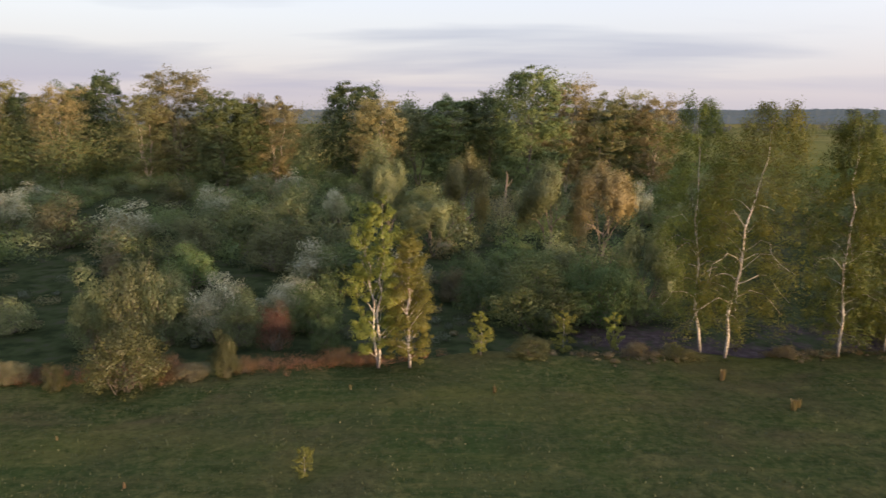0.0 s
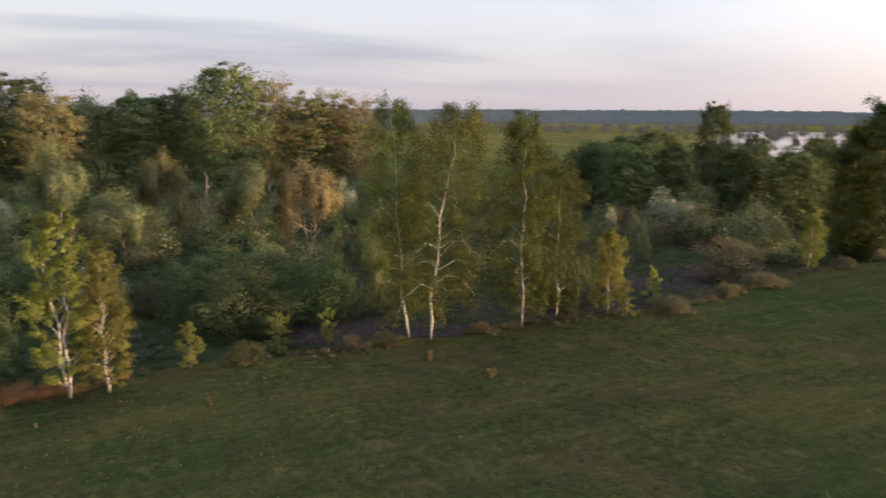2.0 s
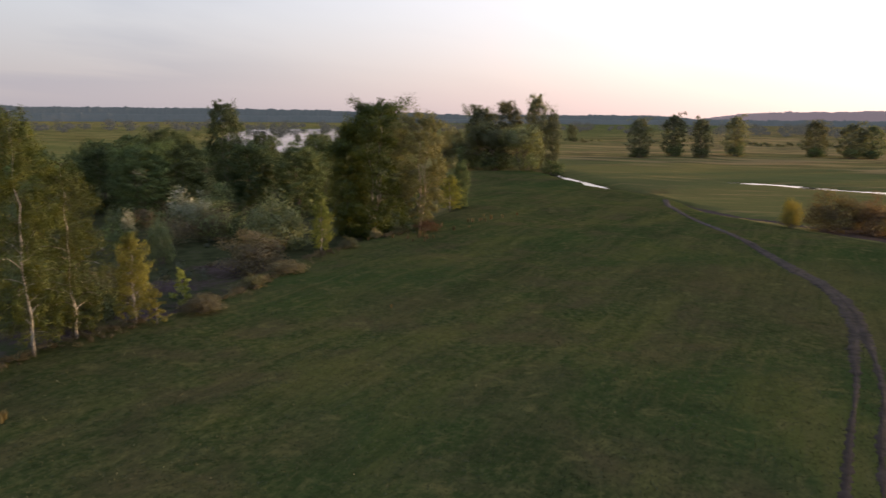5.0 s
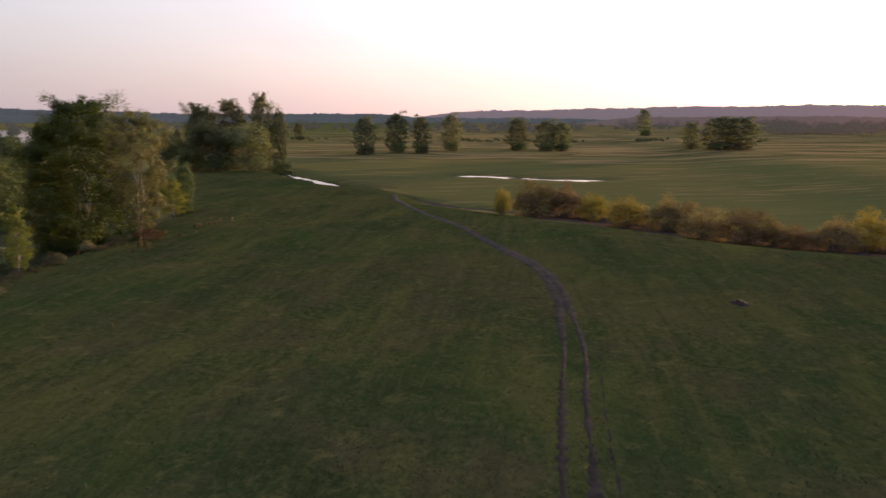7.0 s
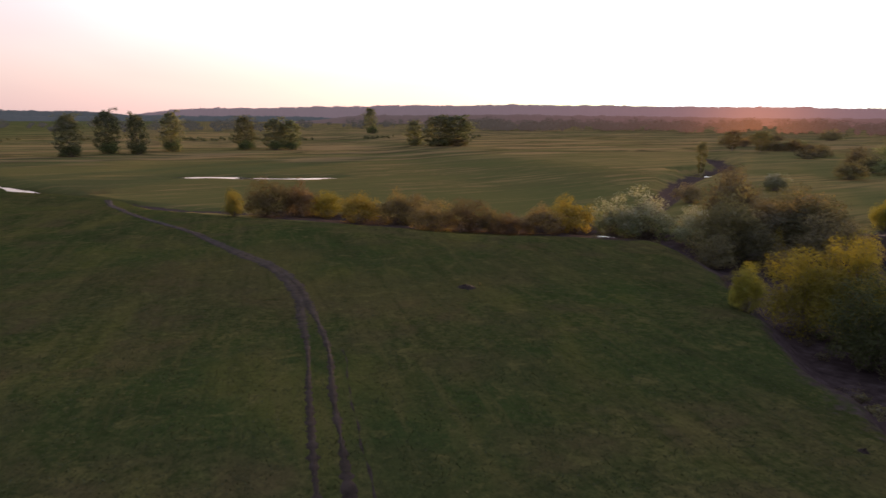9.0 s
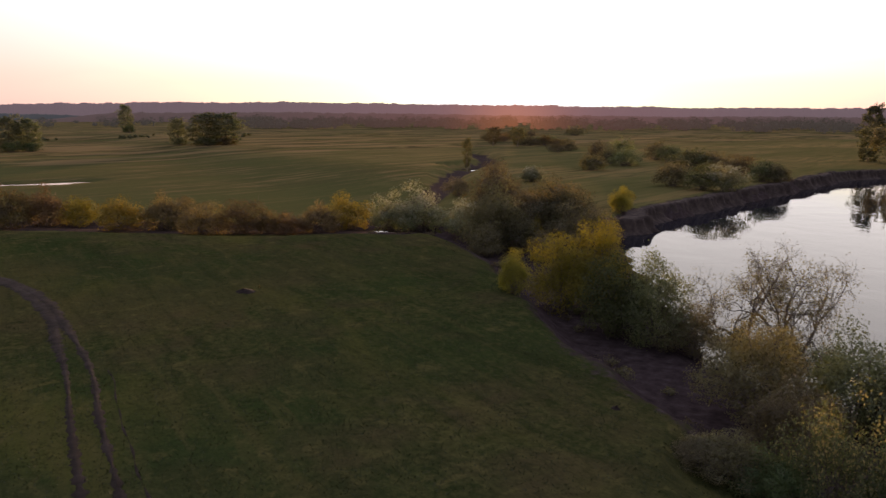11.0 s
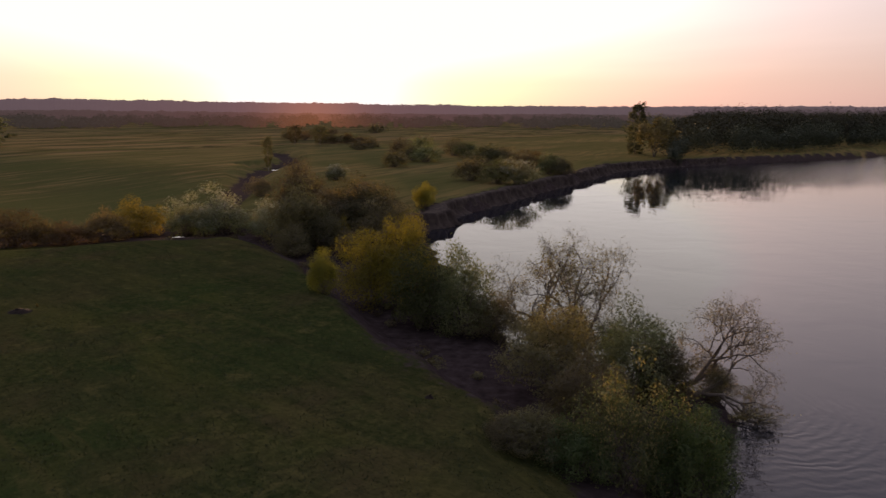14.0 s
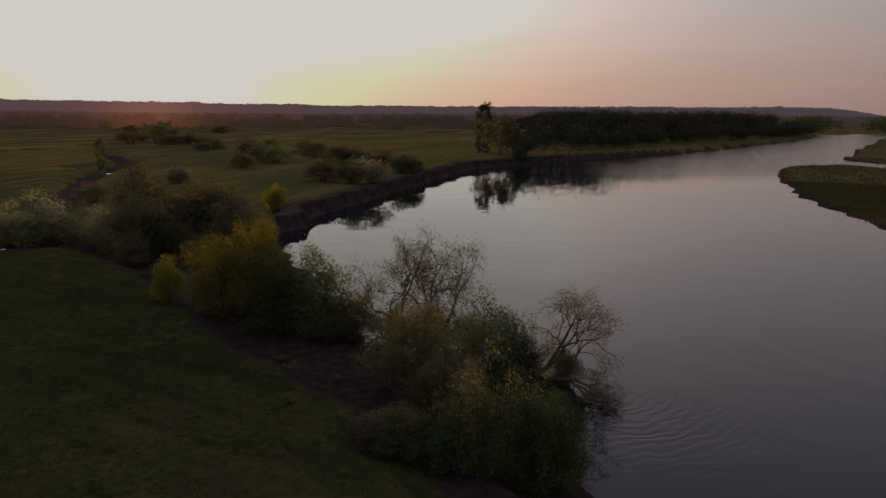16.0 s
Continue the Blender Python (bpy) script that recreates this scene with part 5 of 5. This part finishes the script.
for (x, y) in c:
    if RNG.rand() < (0.3 if x < -3 else 0.12):
        plant(["red_bush" if x < 0 else "brown_bush", "red_bush" if x < 0 else "birch_bush", "brown_bush"][RNG.randint(3)], x + RNG.normal() * 0.6, y + 0.6 + RNG.normal() * 0.8, RNG.uniform(0.7, 1.5), RNG.uniform(1.8, 3.4))

place = RNG.randint(len(c), size=1200)
ex, ey = c[place, 0] + RNG.normal(size=1200) * 0.8, c[place, 1] + 0.7 + RNG.normal(size=1200) * 0.9
k = (waves(ex, ey, 15, 37) + (ex < -2) * 0.7 > 0.05)
for far_end, mat, words in ((False, "red", "low rust-brown scrub along the edge of the meadow"), (True, "brown", "low olive-brown scrub along the edge of the meadow")):
    q = k & ((ex > 1) == far_end)
    t = RNG.uniform(0.25, 0.85, q.sum()) * (0.8 if far_end else 1.35)
    sheet_of_plants("edge_scrub", words, "scrub", np.column_stack([ex[q], ey[q], t, t * RNG.uniform(1.0, 1.8, q.sum())]), LEAF[mat], 90, 0.075, RNG)
# far woods round the plain
def belt(az0, az1, r0, r1, n):
    a, r = RNG.uniform(az0, az1, n * 3), RNG.uniform(r0, r1, n * 3)
    k = waves(a * 9, r * 0.12, 60, 23) + RNG.normal(size=n * 3) * 0.3 > 0.0      # in clumps and rows, with gaps
    a, r = np.radians(a[k][:n]), r[k][:n]
    return np.column_stack([np.sin(a) * r, np.cos(a) * r])


def wood_belt(label, az0, az1, r0, r1, n, lo, hi, mat, count, size):
    p = belt(az0, az1, r0, r1, n)
    n = len(p)
    t = lo + (hi - lo) * RNG.rand(n) ** 1.6
    sheet_of_plants("far_trees", label, "trees", np.column_stack([p, t, t * RNG.uniform(0.8, 2.1, n)]), mat, count, size, RNG)


wood_belt("distant belt of dark green trees", -40, 16, 215, 330, 240, 16, 27, LEAF["green"], 640, 0.44)
wood_belt("distant belt of olive trees", -40, 15, 215, 340, 190, 17, 27, LEAF["gold"], 640, 0.44)
wood_belt("distant belt of dark green trees", 30, 48, 250, 330, 40, 6, 12, LEAF["green"], 240, 1.1)
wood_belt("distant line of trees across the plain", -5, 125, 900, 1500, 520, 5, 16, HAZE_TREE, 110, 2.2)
wood_belt("distant line of bushes across the plain", 62, 108, 610, 650, 190, 1.5, 3.5, LEAF["far"], 60, 0.9)
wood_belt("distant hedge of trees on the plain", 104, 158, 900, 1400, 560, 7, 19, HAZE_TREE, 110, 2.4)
wood_belt("distant woods beyond the river", 164, 195, 1010, 1200, 170, 14, 24, LEAF["green"], 100, 2.6)


# woods on the outer bank of the river bend
def river_wood(name, label, n, lo, hi, deep, mat, count, size):
    x, y = scatter(n, 20, 420, -900, -262, lambda x, y: (x < -0.46 * y) & (x > 128 - (-y - 258) * 0.168))
    d = -inside(RIVER, x, y)
    k = (d > deep[0]) & (d < deep[1])
    x, y = x[k], y[k]
    t = RNG.uniform(lo, hi, len(x)) * (0.5 + 0.5 * step(155.3, 159.5, np.degrees(np.arctan2(x, y))))
    sheet_of_plants(name, label, "trees", np.column_stack([x, y, t, t * RNG.uniform(0.75, 1.1, len(x))]), mat, count, size, RNG)


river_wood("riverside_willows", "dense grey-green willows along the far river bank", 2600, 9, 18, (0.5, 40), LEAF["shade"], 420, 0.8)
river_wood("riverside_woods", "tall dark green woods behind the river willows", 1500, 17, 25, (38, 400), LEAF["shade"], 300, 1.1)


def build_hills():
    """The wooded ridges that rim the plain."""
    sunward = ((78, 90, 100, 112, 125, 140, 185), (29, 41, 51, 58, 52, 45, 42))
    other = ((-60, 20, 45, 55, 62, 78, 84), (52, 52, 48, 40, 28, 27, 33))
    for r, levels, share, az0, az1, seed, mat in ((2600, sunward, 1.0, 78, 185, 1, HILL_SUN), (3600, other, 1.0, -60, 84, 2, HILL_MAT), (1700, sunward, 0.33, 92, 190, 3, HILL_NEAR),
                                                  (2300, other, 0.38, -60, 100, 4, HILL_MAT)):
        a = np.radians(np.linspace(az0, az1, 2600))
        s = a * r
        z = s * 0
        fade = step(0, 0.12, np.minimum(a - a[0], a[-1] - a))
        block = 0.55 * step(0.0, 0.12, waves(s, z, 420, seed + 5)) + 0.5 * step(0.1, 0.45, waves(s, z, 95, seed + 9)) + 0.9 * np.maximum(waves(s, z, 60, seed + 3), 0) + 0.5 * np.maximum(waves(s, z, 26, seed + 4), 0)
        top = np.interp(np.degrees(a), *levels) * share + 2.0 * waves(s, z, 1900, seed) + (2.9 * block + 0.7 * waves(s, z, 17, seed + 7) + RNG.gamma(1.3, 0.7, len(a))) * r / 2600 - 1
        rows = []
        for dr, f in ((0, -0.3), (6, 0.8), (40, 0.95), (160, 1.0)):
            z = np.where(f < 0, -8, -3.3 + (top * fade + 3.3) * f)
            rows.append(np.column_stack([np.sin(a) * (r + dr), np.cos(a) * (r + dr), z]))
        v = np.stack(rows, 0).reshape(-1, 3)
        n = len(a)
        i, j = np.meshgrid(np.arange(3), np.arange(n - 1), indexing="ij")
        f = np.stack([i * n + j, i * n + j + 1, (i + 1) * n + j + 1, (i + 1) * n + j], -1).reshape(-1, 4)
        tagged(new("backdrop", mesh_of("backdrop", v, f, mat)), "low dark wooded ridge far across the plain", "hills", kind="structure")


build_hills()


def build_grass():
    n = 420000
    r, a = 27 + 75 * RNG.rand(n) ** 0.9, np.radians(RNG.uniform(-36, 186, n))
    x, y = r * np.sin(a), r * np.cos(a)
    k = (inside(MEADOW, x, y) > -1) & (waves(x, y, 6, 41) + RNG.normal(size=n) * 0.6 > -0.2)
    x, y = x[k], y[k]
    n = len(x)
    z = land(x, y)
    h, w = np.minimum(RNG.gamma(3.0, 0.026, n), 0.12), RNG.uniform(0.02, 0.05, n)
    d = RNG.uniform(0, 6.28, n)
    lx, ly = RNG.normal(size=n) * 0.08, RNG.normal(size=n) * 0.08
    v = np.stack([np.column_stack([x - np.cos(d) * w, y - np.sin(d) * w, z - 0.02]), np.column_stack([x + np.cos(d) * w, y + np.sin(d) * w, z - 0.02]),
                  np.column_stack([x + lx, y + ly, z + h])], 1).reshape(-1, 3)
    tagged(new("grass", mesh_of("grass", v, np.arange(n * 3).reshape(-1, 3), GRASS_MAT)), "short tufted meadow grass with dry stalks", "grass", kind="stuff")


build_grass()


def build_spit():
    """Reedy grass on the low spit across the river."""
    x, y = scatter(30000, -80, 30, -420, -120, lambda x, y: (x > -0.09 * -y - 8) & (inside(RIVER, x, y) < -1.5))
    n = len(x)
    z = land(x, y)
    h, w, d = RNG.uniform(0.15, 0.7, n), RNG.uniform(0.08, 0.25, n), RNG.uniform(0, 6.28, n)
    v = np.stack([np.column_stack([x - np.cos(d) * w, y - np.sin(d) * w, z - 0.02]), np.column_stack([x + np.cos(d) * w, y + np.sin(d) * w, z - 0.02]),
                  np.column_stack([x + RNG.normal(size=n) * 0.2, y + RNG.normal(size=n) * 0.2, z + h])], 1).reshape(-1, 3)
    tagged(new("reeds", mesh_of("reeds", v, np.arange(n * 3).reshape(-1, 3), SPIT_MAT)), "rough olive reeds on the low river spit", "reeds", kind="stuff")


build_spit()


# ================= small things =================
def tuft_mesh(seed, tall, n=46):
    r = np.random.RandomState(seed)
    a, d = r.uniform(0, 6.28, n), r.uniform(0, 0.18, n)
    x, y = np.cos(a) * d, np.sin(a) * d
    h, w, out = tall * r.uniform(0.5, 1.0, n), 0.018 + 0.012 * r.rand(n), r.uniform(0.02, 0.13, n)
    t = a + 1.57
    low = [np.column_stack([x + s * np.cos(t) * w, y + s * np.sin(t) * w, np.full(n, -0.03)]) for s in (-1, 1)]
    mid = [np.column_stack([x + np.cos(a) * out * 0.4 + s * np.cos(t) * w * 0.8, y + np.sin(a) * out * 0.4 + s * np.sin(t) * w * 0.8, h * 0.6]) for s in (1, -1)]
    tip = [np.column_stack([x + np.cos(a) * out + s * np.cos(t) * w * 0.2, y + np.sin(a) * out + s * np.sin(t) * w * 0.2, h]) for s in (-1, 1)]
    v = np.stack(low + mid + tip, 1).reshape(-1, 3)
    k = np.arange(n)[:, None] * 6
    f = np.vstack([k + np.array([0, 1, 2, 3]), k + np.array([3, 2, 5, 4])])
    return mesh_of("dry_grass_tuft", v, f, REED_MAT)


TUFTS = [tuft_mesh(i, 0.9) for i in range(3)]


def tuft(x, y, tall):
    ob = tagged(new("dry_grass_tuft", TUFTS[int(abs(x * 3 + y)) % 3]), "dry straw-coloured grass tuft standing in the meadow", "grass tuft", "dry tufts")
    ob.location, ob.rotation_euler = (x, y, float(land(x, y))), (0, 0, x + y)
    ob.scale = (tall * 1.0, tall * 1.0, tall * 0.8)


tuft(22.1, 41.8, 1.0)
tuft(3.4, 43.9, 0.8)
tuft(22.0, 41.6, 1.0)
tuft(19.6, 47.0, 1.2)
tuft(22.5, 42.1, 0.9)
tuft(90.3, 51.5, 1.2)
tuft(111.7, 51.9, 1.0)
tuft(55.2, 35.4, 0.5)
tuft(87.0, 52.0, 0.8)
tuft(-6.2, 44.7, 0.5)
tuft(19.9, 47.6, 0.9)
tuft(92.2, 53.8, 1.4)
tuft(71.0, -22.9, 0.5)
tuft(84.3, 58.0, 0.8)
tuft(-21.9, 37.3, 0.4)
tuft(-15.7, 32.0, 0.5)
tuft(91.6, 52.8, 1.4)
tuft(124.0, 51.0, 0.9)
loose = random.Random(7)
for _ in range(18):
    tuft(loose.uniform(86, 126), loose.uniform(50.5, 57), loose.uniform(0.6, 1.3))


def earth_heap(x, y, wide, tall, seed):
    """A low uneven heap of dark earth, as moles or wheels throw up."""
    rings, sides = 7, 22
    r, a = np.meshgrid(np.linspace(0, 1, rings), np.linspace(0, 2 * np.pi, sides, endpoint=False), indexing="ij")
    r = r * (1 + 0.22 * np.sin(a * 3 + seed) + 0.12 * np.sin(a * 5 + seed * 2))
    px, py = r * np.cos(a) * wide * 0.5, r * np.sin(a) * wide * 0.4
    lump = 1 + 0.5 * waves(px + seed, py, wide * 0.35, seed)
    z = tall * np.clip(1 - r, 0, 1) ** 0.8 * lump - 0.05 + land(x + px, y + py) - float(land(x, y))
    i, j = np.meshgrid(np.arange(rings - 1), np.arange(sides), indexing="ij")
    f = np.stack([i * sides + j, (i + 1) * sides + j, (i + 1) * sides + (j + 1) % sides, i * sides + (j + 1) % sides], -1).reshape(-1, 4)
    ob = tagged(new("earth_heap", mesh_of("earth_heap", np.stack([px, py, z], -1).reshape(-1, 3), f, RUT_MAT)), "low heap of dark bare earth in the meadow grass", "earth heap", "heaps in the meadow")
    ob.location = (x, y, float(land(x, y)))


earth_heap(70.3, -21.2, 2.6, 0.32, 3)
earth_heap(29.2, -31.9, 0.8, 0.22, 5)


def snag(x, y, tall):
    """A broken dead trunk."""
    r = np.random.RandomState(4)
    pts = crook(r, (0, 0, -0.3), (0.5, 0.2, tall), 9, 0, 0.06)
    v, f = tubes([(pts, 0.30, 0.2), (np.array([pts[5], pts[5] + (0.9, 0.2, 0.8), pts[5] + (1.5, 0.3, 1.9)]), 0.14, 0.05),
                  (np.array([pts[-1] + (-0.15, 0, -0.2), pts[-1] + (-0.2, 0, 0.5), pts[-1] + (-0.22, 0, 0.9)]), 0.14, 0.02)], 8)
    ob = tagged(new("dead_tree", mesh_of("dead_tree", v, f, BARK, True)), "broken grey dead trunk standing in the thicket", "dead tree")
    ob.location = (x, y, float(land(x, y)))


snag(14.6, 165.7, 7.5)
